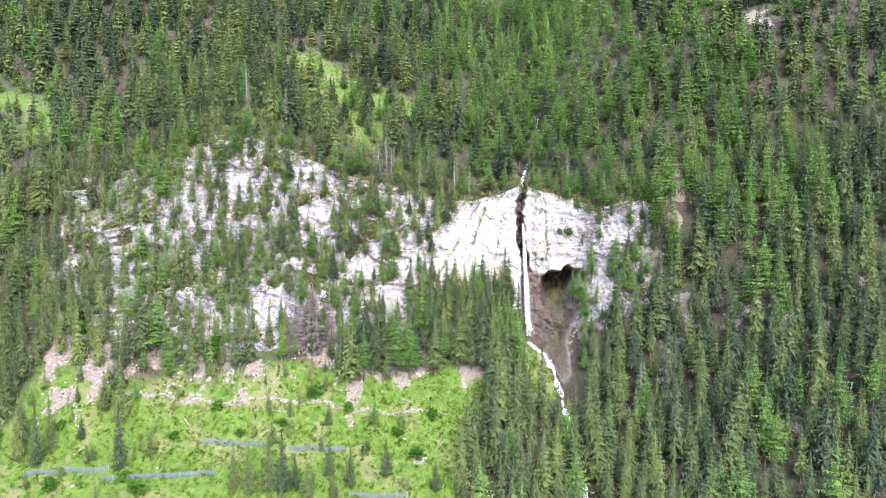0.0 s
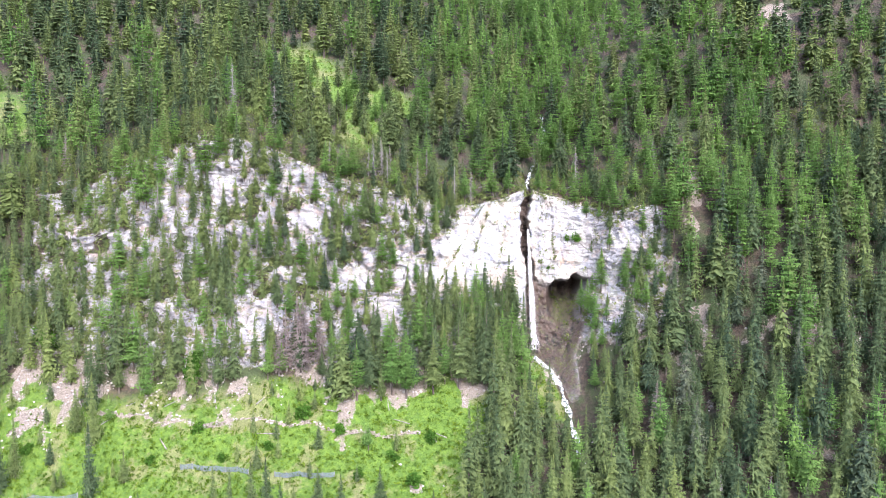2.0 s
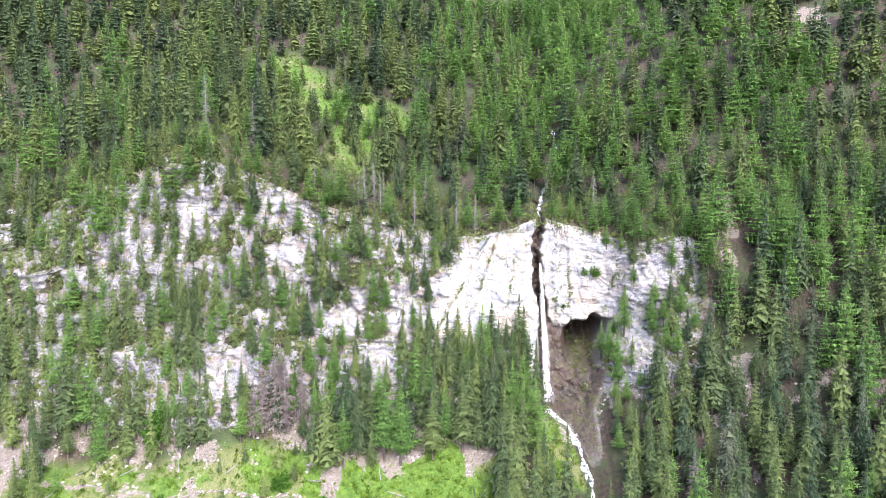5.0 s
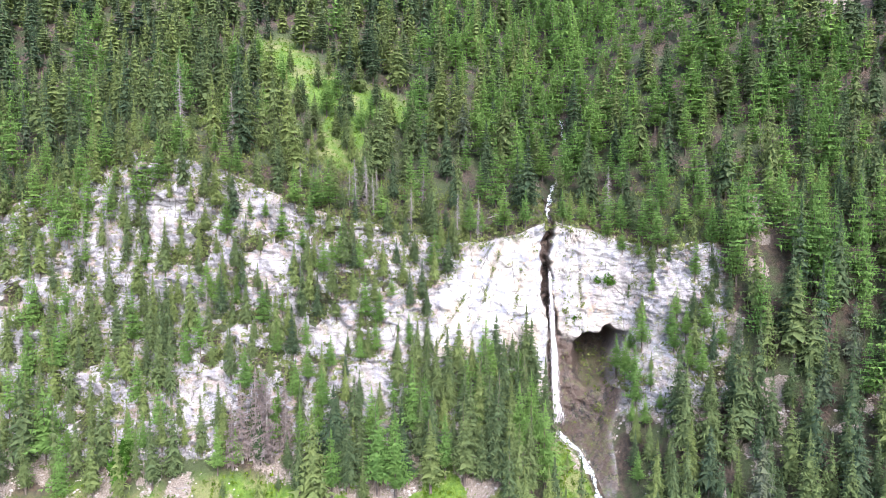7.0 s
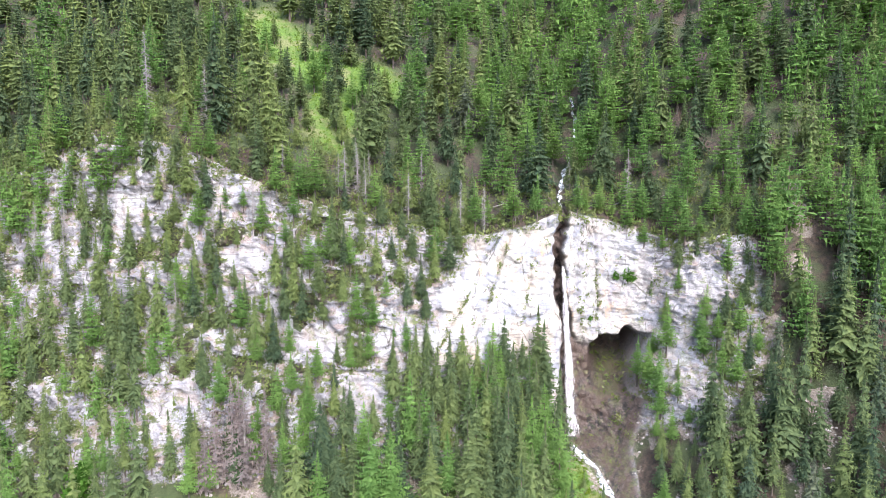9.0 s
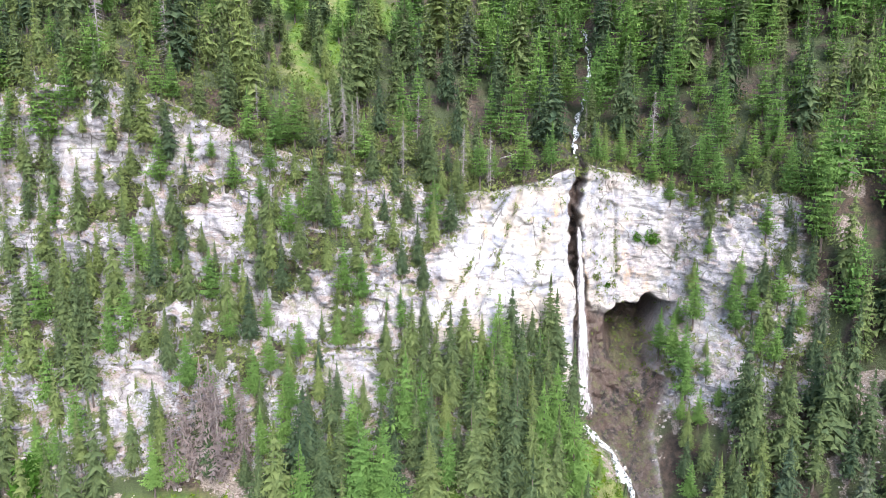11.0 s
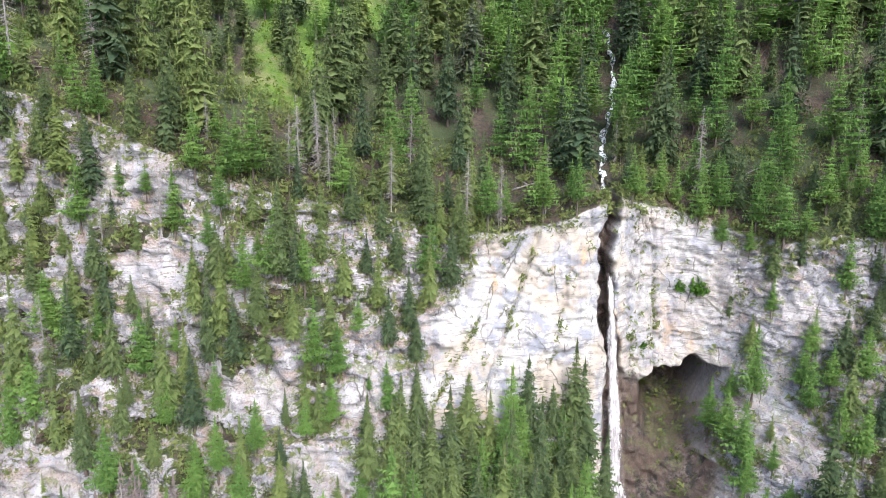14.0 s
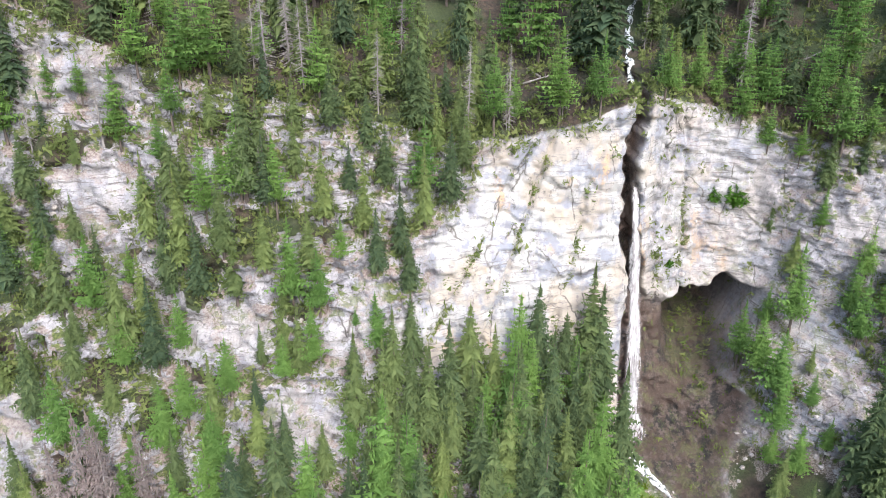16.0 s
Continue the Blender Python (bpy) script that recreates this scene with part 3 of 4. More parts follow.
def boughs(rng, height, reach, base, whorls, per, sub, droop, power, ragged, hang, gap=0.1):
    """Whorls of feathered boughs: serrated side sprays on a drooping axis, with twigs hanging below."""
    tris = []
    up = np.array([0, 0, 1.0])
    lean = rng.uniform(0, 6.28)
    for w in range(whorls):
        f = min(max((w + rng.uniform(-0.45, 0.45)) / whorls, 0.0), 0.98)
        z0 = height * (base + (1 - base) * f)
        span = reach * ((1 - f) ** power * (0.62 + 0.38 * min(1, f / 0.14)) + 0.035) * rng.uniform(1 - ragged, 1 + 0.5 * ragged)
        n = max(4, round(per * (0.5 + 0.5 * (1 - f))))
        a0 = rng.uniform(0, 6.28)
        for b in range(n):
            if rng.random() < gap:
                continue
            a = a0 + 6.283 * (b + rng.uniform(-0.35, 0.35)) / n
            length = span * rng.uniform(0.66, 1.18) * (1 + 0.13 * math.cos(a - lean))
            d = droop * rng.uniform(0.5, 1.5) * (1 - 0.75 * f)
            zb = z0 + rng.uniform(-0.3, 0.3) * height * (1 - base) / whorls
            out = np.array([math.cos(a), math.sin(a), 0])
            side = np.array([-math.sin(a), math.cos(a), 0])
            axis = [out * length * t + up * (zb + length * (0.16 * t - d * t * t + 0.35 * d * t ** 4)) for t in np.linspace(0.08, 1.0, sub + 1)]
            for k in range(sub):
                p, q = axis[k], axis[k + 1]
                t = (k + 0.5) / sub
                wide = length * 0.30 * (1.05 - t) * (0.5 + 0.5 * min(1, 2.5 * t)) + 0.14
                near_end = p + (q - p) * 0.2
                for sign in (-1, 1):
                    tris.append((near_end, q, q + side * sign * wide * rng.uniform(0.8, 1.5) + out * wide * rng.uniform(-0.1, 0.6) - up * wide * rng.uniform(0.1, 0.7)))
                drop = (0.25 + hang * height * (1 - base) / whorls) * rng.uniform(0.5, 1.3) * min(1, 0.45 + length / 3)
                slew = side * rng.uniform(-0.45, 0.45) * drop
                tris.append((p * 0.75 + q * 0.25 + slew * 0.4, p * 0.2 + q * 0.8 - slew * 0.4, (p + q) / 2 + slew - up * drop))
    for k in range(3):
        a = 1.047 * k
        o = np.array([math.cos(a), math.sin(a), 0]) * 0.16
        tris.append((up * (height + 0.8), up * (height - 1.3) + o, up * (height - 1.3) - o))
    return np.array(tris)


def crown(rng, height, reach, base, whorls, per, sub, droop, power, ragged, hang, body, tiers=10, tips=6):
    feathers = boughs(rng, height, reach, base, whorls, per, sub, droop, power, ragged, hang)
    if not tiers:
        return feathers
    return np.concatenate([feathers, skirts(rng, height * 0.97, reach * body, base + 0.03, tiers, tips, droop, power)])


def tri_mesh(name, tris, material, tint=None):
    me = bpy.data.meshes.new(name)
    fill_mesh(me, tris.reshape(-1, 3), np.arange(len(tris) * 3).reshape(-1, 3), 3)
    att = me.attributes.new("tint", "FLOAT", "POINT")
    att.data.foreach_set("value", np.repeat(tint if tint is not None else -np.ones(len(tris)), 3).astype(np.float32))
    me.materials.append(material)
    return me


def sticks(rng, height, reach, base, count, thick, droop):
    """Bare dead branches, as thin three-sided spikes."""
    tris = []
    for k in range(count):
        f = rng.random() ** 0.8
        z0 = height * (base + (1 - base) * f * 0.97)
        a = rng.uniform(0, 6.28)
        length = reach * (1 - f) ** 0.7 * rng.uniform(0.5, 1.15) + 0.25
        o = np.array([math.cos(a), math.sin(a), 0])
        s = np.array([-math.sin(a), math.cos(a), 0])
        r = thick * (0.5 + 0.5 * (1 - f))
        tip = o * length + np.array([0, 0, z0 - droop * length * rng.uniform(0.4, 1.3)])
        c = np.array([0, 0, z0])
        ring = [c + s * r, c - s * r * 0.5 + np.array([0, 0, r]), c - s * r * 0.5 - np.array([0, 0, r])]
        for i in range(3):
            tris.append((ring[i], ring[(i + 1) % 3], tip))
        mid = c + (tip - c) * 0.55
        for sign in (-1, 1):
            tris.append((mid + np.array([0, 0, r * 0.5]), mid - np.array([0, 0, r * 0.5]), mid + (o * 0.6 + s * sign * 0.7) * length * 0.35 - np.array([0, 0, 0.1 * length])))
    return np.array(tris)


def tree_thing(name, label, category, group, trunk, crown, crown_name="crown"):
    ob = tagged(new(name), label, category, group)
    ob.empty_display_size = 0.5
    t = new("trunk", trunk)
    t.parent = ob
    c = new(crown_name, crown)
    c.parent = ob
    if crown_name == "bare_crown":
        tagged(c, kind="stuff")
    return ob


rng = random.Random(7)
HEIGHT = 20.0
SPRUCE_LABEL = "tall narrow dark green spruce with drooping boughs on the slope"
LARCH_LABEL = "light green feathery larch with an airy crown on the slope"


def spruce_tris(k, whorls, per, sub, tiers=18, tips=8):
    r = random.Random(100 + k)
    return crown(r, HEIGHT, r.uniform(2.7, 3.7), r.uniform(0.04, 0.18), whorls, per, sub, r.uniform(0.35, 0.75), r.uniform(0.85, 1.15), r.uniform(0.12, 0.3), r.uniform(0.9, 1.3), 0.8, tiers, tips)


def larch_tris(k, whorls, per, sub, tiers=12, tips=7):
    r = random.Random(300 + k)
    return crown(r, HEIGHT, r.uniform(3.2, 4.2), r.uniform(0.1, 0.25), whorls, per, sub, r.uniform(0.0, 0.2), r.uniform(0.75, 1.0), 0.4, r.uniform(0.8, 1.1), 0.5, tiers, tips)


SPRUCES = [tree_thing("spruce", SPRUCE_LABEL, "tree", "spruces", trunk_mesh("trunk", HEIGHT * 0.97, 0.27, rng.uniform(-0.4, 0.4), BARK, rng),
                      tri_mesh("crown", spruce_tris(k, 30, 8, 4), SPRUCE)) for k in range(8)]
LARCHES = [tree_thing("larch", LARCH_LABEL, "tree", "larches", trunk_mesh("trunk", HEIGHT * 0.97, 0.24, rng.uniform(-0.4, 0.4), BARK, rng),
                      tri_mesh("crown", larch_tris(k, 26, 8, 4), LARCH)) for k in range(4)]
SNAGS = [tree_thing("dead_tree", "bare bleached grey dead spruce with broken twigs", "dead tree", "dead trees",
                    trunk_mesh("trunk", HEIGHT * 0.97, 0.17, 0.0, GREY_WOOD, rng),
                    tri_mesh("bare_crown", sticks(random.Random(500 + k), HEIGHT, 2.3, 0.10, 230, 0.06, 0.45), GREY_WOOD), "bare_crown") for k in range(3)]
YOUNG = [tree_thing("spruce", SPRUCE_LABEL, "tree", "spruces", trunk_mesh("trunk", HEIGHT * 0.97, 0.27, 0.0, BARK, rng),
                    tri_mesh("crown", crown(random.Random(650 + k), HEIGHT, 3.3, 0.02, 26, 9, 3, 0.45, 0.9, 0.15, 1.2, 0.66, 18, 8), SPRUCE)) for k in range(4)]
DRY = [tree_thing("dry_spruce", "withered brown spruce with thin dry boughs", "dead tree", "withered spruces",
                  trunk_mesh("trunk", HEIGHT * 0.97, 0.25, 0.2, GREY_WOOD, rng),
                  tri_mesh("crown", crown(random.Random(600 + k), HEIGHT, 2.9, 0.06, 26, 8, 4, 0.6, 0.85, 0.4, 1.0, 0.2, 0), BROWN)) for k in range(2)]


def stand(kind, x, y, z, height, turn, lean=0.0):
    s = height / HEIGHT
    m = Matrix.LocRotScale((x, y, z), Euler((lean, lean * 0.6, turn)), (s * (1.1 + 0.4 * (turn * 5.7 % 1)) if height > 14 else s * 1.35,) * 2 + (s,))
    ob = copy_thing(kind, Matrix.Identity(4))
    ob.matrix_basis = m
    return ob


# where trees can grow
def candidates(count, seed):
    gen = np.random.default_rng(seed)
    a = np.linalg.norm(np.cross(dv, du), axis=-1)
    view = (np.abs(GX) < 0.63 * (GY + 10) + 12) & (GY > 205) & (GY < 640) & (GZ < 0.31 * (GY + 12) + 6)
    w = (a * view).ravel()
    pick = gen.choice(w.size, size=count, p=w / w.sum())
    r, c = np.unravel_index(pick, GX.shape)
    jx = gen.uniform(-0.5, 0.5, count) * np.gradient(cols)[c]
    return r, c, jx, gen.random((count, 4))


def density(x, y, z, u, nz, clean, wet, cliff, slab):
    """Chance that a tree stands here, its least distance to the next, and its height."""
    if off_stream(np.array(x), np.array(y)) < (2.2 if y < 274 else 5.5 if u < 5 else 4.6 if y < 420 else 1.5) or wet > 0.3:
        return 0, 1, 1
    if 31 < x < 36 and u > 4.97:
        return 0, 1, 1
    if 4.9 <= u < 5.6 and -14 < x < 34:
        return 1.0, 4.1, 23 if x > 24 else 26 if u < 5.3 else 18
    if clean > 0.5:
        return 0, 1, 1
    if u >= 7.0:
        if in_glade(np.array(x), np.array(y)) or near_scar(x, y):
            return (0.08, 7, 19) if y < 385 and x > -80 and not near_scar(x, y) else (0.015, 8, 17)
        if y < 425 and in_glade(np.array(x), np.array(y + 13)):
            return 0.4, 8, 13
        if -66 < x < -26 and 345 < y < 390:
            return 0.35, 7, 16
        if u < 7.5:
            return (0.6 if -40 < x < 34 else 0.9), 4.6, 15
        return 1.0, 8.0 if y < 400 else 9.4, 27
    if 4.9 <= u < 5.25 and -75 < x <= -14:
        return 0.55, 4.8, 18
    if slab > 0.4 and 5.0 < u < 7.0:
        return 0.02, 6, 6
    if 4.95 <= u < 7.0 and cliff > 0.4:
        thick = 0.5 if x < -80 else 0.62 if x < 10 else 0.42 if x < 50 else 0.4 if x > 80 or z > -14 else 0.15
        if nz < 0.2:
            return 0.16 * thick, 5.0, 11
        return (0.9 if nz > 0.4 else 0.6) * thick, 4.6, 18 if x < -80 else 14
    if -78 < x < -44 and 256 < y < 287 and u < 5.25:
        return 0.06, 6, 9
    if in_meadow(np.array(x), np.array(y), np.array(u)):
        if u > 4.55 and x > -72:
            return 1.0, 4.6, 26
        if u > 4.75:
            return 0.6, 5.0, 24
        return (0.004 if x > -125 else 0.02), 6, 9
    if 34 < x < 60 and y > 276:
        return 0.03, 5, 7
    if 60 <= x < 72 and y > 286:
        return 0.5, 4.5, 12
    if near_scar(x, y):
        return 0, 1, 1
    return 1.0, 6.0, 27


def near_scar(x, y):
    return any(abs(x - a) < 0.9 * r and b - 9 - r < y < b + 0.8 * r for a, b, r in SCARS)


def scatter():
    r, c, jx, rnd = candidates(110000, 11)
    cells, chosen = {}, []
    X, Y, Z = GX[r, c] + jx, GY[r, c], GZ[r, c]
    UU, N, CL, WT, CF, SL = U[r, c], NZ[r, c], CLEAN[r, c], WET_SHADE[r, c], CLIFF[r, c], SLAB[r, c]
    for i in range(len(X)):
        x, y, z = float(X[i]), float(Y[i]), float(Z[i])
        p, gap, h = density(x, y, z, float(UU[i]), float(N[i]), float(CL[i]), float(WT[i]), float(CF[i]), float(SL[i]))
        if rnd[i, 0] > p:
            continue
        gx, gy, gz = int(x // 8.3), int(y // 8.3), int(z // 8.3)
        clash = False
        for ax in (-1, 0, 1):
            for ay in (-1, 0, 1):
                for az in (-1, 0, 1):
                    for ox, oy, oz in cells.get((gx + ax, gy + ay, gz + az), ()):
                        if (ox - x) ** 2 + (oy - y) ** 2 + 0.5 * (oz - z) ** 2 < gap * gap:
                            clash = True
        if clash:
            continue
        cells.setdefault((gx, gy, gz), []).append((x, y, z))
        chosen.append((x, y, z, h * (0.6 + 0.6 * rnd[i, 1]), rnd[i, 2] * 6.28, rnd[i, 3], float(UU[i])))
    return chosen


TREES = scatter()


def larch_chance(x, y, u):
    return 0.10 + 0.50 * (60 < x < 175 and y > 300) + 0.48 * (10 < x < 60 and 322 < y < 430) + 0.4 * (0 < x < 120 and y >= 430) + 0.18 * (-140 < x < 60 and 4.9 < u < 7.3)


# the nearest stand one by one, the woods behind and beside them joined
near_trees, far_trees, singles = [], [], {True: 0, False: 0}
for tree in sorted(TREES, key=lambda t: t[1]):
    x, y, z, h, turn, pick, u = tree
    larch = (pick * 7.3) % 1 < larch_chance(x, y, u)
    if -72 < x < 86 and 280 < y < 335 and z < 16 and singles[larch] < 285:
        singles[larch] += 1
        near_trees.append((tree, larch))
    else:
        far_trees.append(tree)
for (x, y, z, h, turn, pick, u), larch in near_trees:
    kinds = LARCHES if larch else SPRUCES
    stand(kinds[int(pick * 97) % len(kinds)], x, y, z, h, turn)


def join_woods(name, label, trees, edge_set, close_set, far_set, material):
    parts, tints, bark = [], [], []
    for x, y, z, h, turn, pick, u in trees:
        span = math.dist((x, y, z), (0, 196, 29))
        templates = edge_set if span < 200 and abs(x) < 100 and y > 300 else close_set if span < 260 else far_set
        t = templates[int(pick * 97) % len(templates)]
        s = h / HEIGHT
        c, k = math.cos(turn), math.sin(turn)
        wide = s * (1.0 + 0.45 * ((pick * 31.3) % 1) if h > 14 else 1.25)
        wide = wide * 1.3 if u > 8.5 else wide
        m = np.array([[c * wide, -k * wide, 0], [k * wide, c * wide, 0], [0, 0, s]])
        parts.append(t @ m.T + np.array([x, y, z - 0.3]))
        # lower woods darker right of x 75, lighter left: slope shade put into tint
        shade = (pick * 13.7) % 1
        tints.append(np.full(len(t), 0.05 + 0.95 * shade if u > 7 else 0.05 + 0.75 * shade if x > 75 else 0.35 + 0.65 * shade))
        bark.append(np.arange(len(t)) >= len(t) - 3)
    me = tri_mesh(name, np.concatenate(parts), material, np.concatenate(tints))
    me.materials.append(BARK)
    me.polygons.foreach_set("material_index", np.concatenate(bark).astype(np.int32))
    return tagged(new(name, me), label, "forest", kind="stuff")


def with_trunk(tris):
    trunk = []
    for k in range(3):
        a, b = 2.094 * k, 2.094 * (k + 1)
        trunk.append(((0.26 * math.cos(a), 0.26 * math.sin(a), -1.0), (0.26 * math.cos(b), 0.26 * math.sin(b), -1.0), (0, 0, HEIGHT * 0.95)))
    return np.concatenate([tris, np.array(trunk)])


EDGE_SPRUCE = [with_trunk(spruce_tris(40 + k, 31, 8, 4, 14, 7)) for k in range(8)]
EDGE_LARCH = [with_trunk(larch_tris(40 + k, 27, 8, 4)) for k in range(4)]
LOW_SPRUCE = [with_trunk(spruce_tris(60 + k, 24, 7, 3, 14, 7)) for k in range(12)]
FAR_SPRUCE = [with_trunk(spruce_tris(80 + k, 16, 6, 2, 14, 7)) for k in range(12)]
LOW_LARCH = [with_trunk(larch_tris(60 + k, 22, 7, 3, 10, 6)) for k in range(5)]
FAR_LARCH = [with_trunk(larch_tris(80 + k, 16, 6, 2, 10, 6)) for k in range(5)]
is_larch = [(t[5] * 7.3) % 1 < larch_chance(t[0], t[1], t[6]) for t in far_trees]
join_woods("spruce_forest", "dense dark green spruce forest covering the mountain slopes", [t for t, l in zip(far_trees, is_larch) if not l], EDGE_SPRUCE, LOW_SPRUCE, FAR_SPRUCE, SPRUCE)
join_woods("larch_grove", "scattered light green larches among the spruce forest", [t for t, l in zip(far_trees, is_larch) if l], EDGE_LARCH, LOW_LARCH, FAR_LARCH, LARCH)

# ---- single trees that stand out ----
def snap(x, y, z):
    """The spot of the land in this column nearest to a place."""
    c = int(np.argmin(np.abs(cols - x)))
    r = int(np.argmin((GY[:, c] - y) ** 2 + (GZ[:, c] - z) ** 2))
    return float(GX[r, c]), float(GY[r, c]), float(GZ[r, c])


CLEARING_SPRUCES = [(-121, 250, -102, 27), (-127.6, 265, -88, 27), (-132, 274, -78, 27), (-112, 255.7, -98, 12), (-159, 251.6, -99, 25),
                    (-152.7, 250, -100, 24), (-149, 254.5, -96.5, 22), (-172, 265, -87, 27), (-140, 259, -93, 9.6), (-136, 252.5, -100, 7.2),
                    (-136, 268, -84, 16), (-76.7, 242, -106, 19), (-70.8, 241, -107, 20), (-63.8, 242, -106.5, 21)]
CLEARING_SPRUCES += [(-58.5, 241.4, -107, 23), (-21, 247.8, -102.5, 13.5), (-34, 243, -105.6, 15), (-49, 240, -108, 14.7), (-3, 242, -106.5, 11),
                     (-133, 253.5, -99.5, 7.7), (-42, 248.3, -102.7, 12.5), (-54, 243, -106, 12), (-40, 240, -108, 9), (-163, 258, -94, 20)]
for k, (x, y, z, h) in enumerate(CLEARING_SPRUCES):
    ob = tagged(stand(YOUNG[k % 4], *snap(x, y, z), h, k * 1.7), "dark green spruce standing alone in the bright clearing", group="spruces in the clearing")
    if h > 18:
        ob.scale = (ob.scale[0] * 0.72, ob.scale[1] * 0.72, ob.scale[2])
LEDGE_SPRUCES = [(-46, -24, 20), (-43, -20, 18), (-41, -27, 17), (-48, -14, 15), (-44, -8, 14), (-32, -6, 20), (-29, -9, 13), (-93, -32, 20), (-90, -38, 22), (-87, -28, 15),
                 (-71, -26, 18), (-68, -30, 16), (-53, -38, 18), (-50, -34, 16), (-48, -40, 18), (-26, -36, 16), (-24, -40, 14), (-5, -38, 15), (-8, -44, 18)]
for k, (x, z, h) in enumerate(LEDGE_SPRUCES):
    tagged(stand(SPRUCES[(k * 3) % 8], *snap(x, 306, z), h, k * 0.9), "slender green spruce rooted on a ledge of the cliff", group="spruces on the ledges")
for x, y, z, h in ((-27, 265.7, -90.5, 11.5), (-76, 302, -20, 15), (69, 318, -38, 19)):
    stand(LARCHES[1], *snap(x, y, z), h, x)
DEAD = [(-93, 334, 33, 29), (89, 233, -103, 17), (104.5, 231, -98, 13.5), (-75.7, 299.7, -26, 18), (-73, 307.6, -15, 13), (-119.8, 302, -36, 18),
        (-56, 311, 0, 18), (-29.8, 321.5, 7, 19), (-26.6, 325, 8, 19), (-23.5, 322, 7.5, 15), (-32, 324, 8, 13), (-7.4, 341, 10, 14), (-11, 322, 2, 15)]
DEAD += [(62, 342.5, 4, 22), (96, 337, 11, 19), (-73.9, 331.6, 27, 24), (-128, 262, -90, 12), (-88, 281, -70, 9), (-84, 282, -69, 10), (44, 352, 10, 12)]
pick = random.Random(41)
DEAD += [(x, 318 + 8 * pick.random() - 0.03 * x, 6 - 0.28 * x * (x < 0), pick.uniform(9, 19)) for x in (pick.uniform(-100, 34) for _ in range(9))]
DEAD += [(pick.uniform(-125, -18), 306, pick.uniform(-45, 5), pick.uniform(7, 15)) for _ in range(14)]
for k, (x, y, z, h) in enumerate(DEAD):
    ob = stand(SNAGS[k % 3], *snap(x, y, z), h, k * 2.1, 0.03 * math.sin(k * 3.3))
    ob.scale = (ob.scale[0] * 0.85, ob.scale[1] * 0.85, ob.scale[2])
WITHERED = [(-168.8, 334, 14, 17.6), (-64, 284, -67, 20), (-61, 286, -65, 24), (-57, 287, -64, 28), (-53, 286, -65, 27), (-48.5, 288, -63, 24), (-55, 289, -62, 25), (78, 262, -80, 20)]
for k, (x, y, z, h) in enumerate(WITHERED):
    stand(DRY[k % 2], *snap(x, y, z), h, k * 1.3)


# ---- shrubs ----
def leaf_clump(rng, count, size, spread):
    """Small loose leaves round a few lobes: triangles (n, 3, 3)."""
    lobes = [(rng.uniform(-0.6, 0.6) * spread, rng.uniform(-0.6, 0.6) * spread, rng.uniform(0.3, 1.5) * spread, rng.uniform(0.4, 0.8) * spread) for _ in range(7)]
    tris = []
    for k in range(count):
        lx, ly, lz, lr = rng.choice(lobes)
        d = Vector((rng.gauss(0, 1), rng.gauss(0, 1), rng.gauss(0, 1))).normalized() * lr * rng.uniform(0.6, 1.05)
        c = np.array((lx + d.x, ly + d.y, max(0.0, lz + d.z)))
        a, b = (np.array([rng.gauss(0, 1) for _ in range(3)]) * size * 0.6 for _ in range(2))
        tris.append((c, c + a, c + b))
    return np.array(tris)


def stem_mesh(rng, spread):
    bm = bmesh.new()
    for k in range(5):
        tip = Vector((rng.uniform(-0.6, 0.6) * spread, rng.uniform(-0.6, 0.6) * spread, spread * rng.uniform(0.8, 1.4)))
        m = tip.to_track_quat("Z", "Y").to_matrix().to_4x4() @ Matrix.Translation((0, 0, tip.length / 2 - 0.1))
        bmesh.ops.create_cone(bm, segments=5, radius1=0.07, radius2=0.02, depth=tip.length, matrix=m)
    me = bpy.data.meshes.new("stems")
    bm.to_mesh(me)
    bm.free()
    me.materials.append(BARK)
    return me


BUSHES = []
for k in range(3):
    r = random.Random(900 + k)
    ob = tagged(new("bush"), "bright green leafy bush", "bush", "bushes")
    for part_name, me in (("stems", stem_mesh(r, 1.0)), ("leaves", tri_mesh("leaves", leaf_clump(r, 420, 0.42, 1.0), LEAF))):
        c = new(part_name, me)
        c.parent = ob
    BUSHES.append(ob)
BUSH_SPOTS = [(-158, 291, -54, 4.2), (-156, 289, -57, 3), (-96.6, 282.6, -68, 4.2), (-97, 285, -63, 3.6), (-52.7, 273.8, -81, 2.8), (-38, 271, -85, 2.2), (-142, 241.6, -105.6, 2.6),
              (-111, 241, -107, 2.8), (-4.4, 269, -88, 2.4), (-119, 246, -104, 2.2), (-90, 268, -84, 2), (-64, 266, -90, 1.8), (-18, 262, -92, 2.0), (-10, 254, -98, 2.4)]
BUSH_SPOTS += [(-80, 262, -93, 1.6), (-105, 262, -94, 1.8), (-30, 256, -97, 1.7), (60, 336, -17, 2.4), (57, 337, -16, 1.8), (64, 318, -40, 1.6),
               (47, 340, -33, 1.2), (-150, 262, -91, 2.2)]
for k, (x, y, z, s_) in enumerate(BUSH_SPOTS):
    ob = copy_thing(BUSHES[k % 3], Matrix.Identity(4))
    ob.matrix_basis = Matrix.LocRotScale(Vector(snap(x, y, z)) - Vector((0, 0, 0.2)), Euler((0, 0, k * 1.1)), (s_, s_, s_ * 0.95))
for ob in SPRUCES + LARCHES + SNAGS + DRY + YOUNG + BUSHES:
    for o in (*ob.children, ob):
        bpy.data.objects.remove(o)


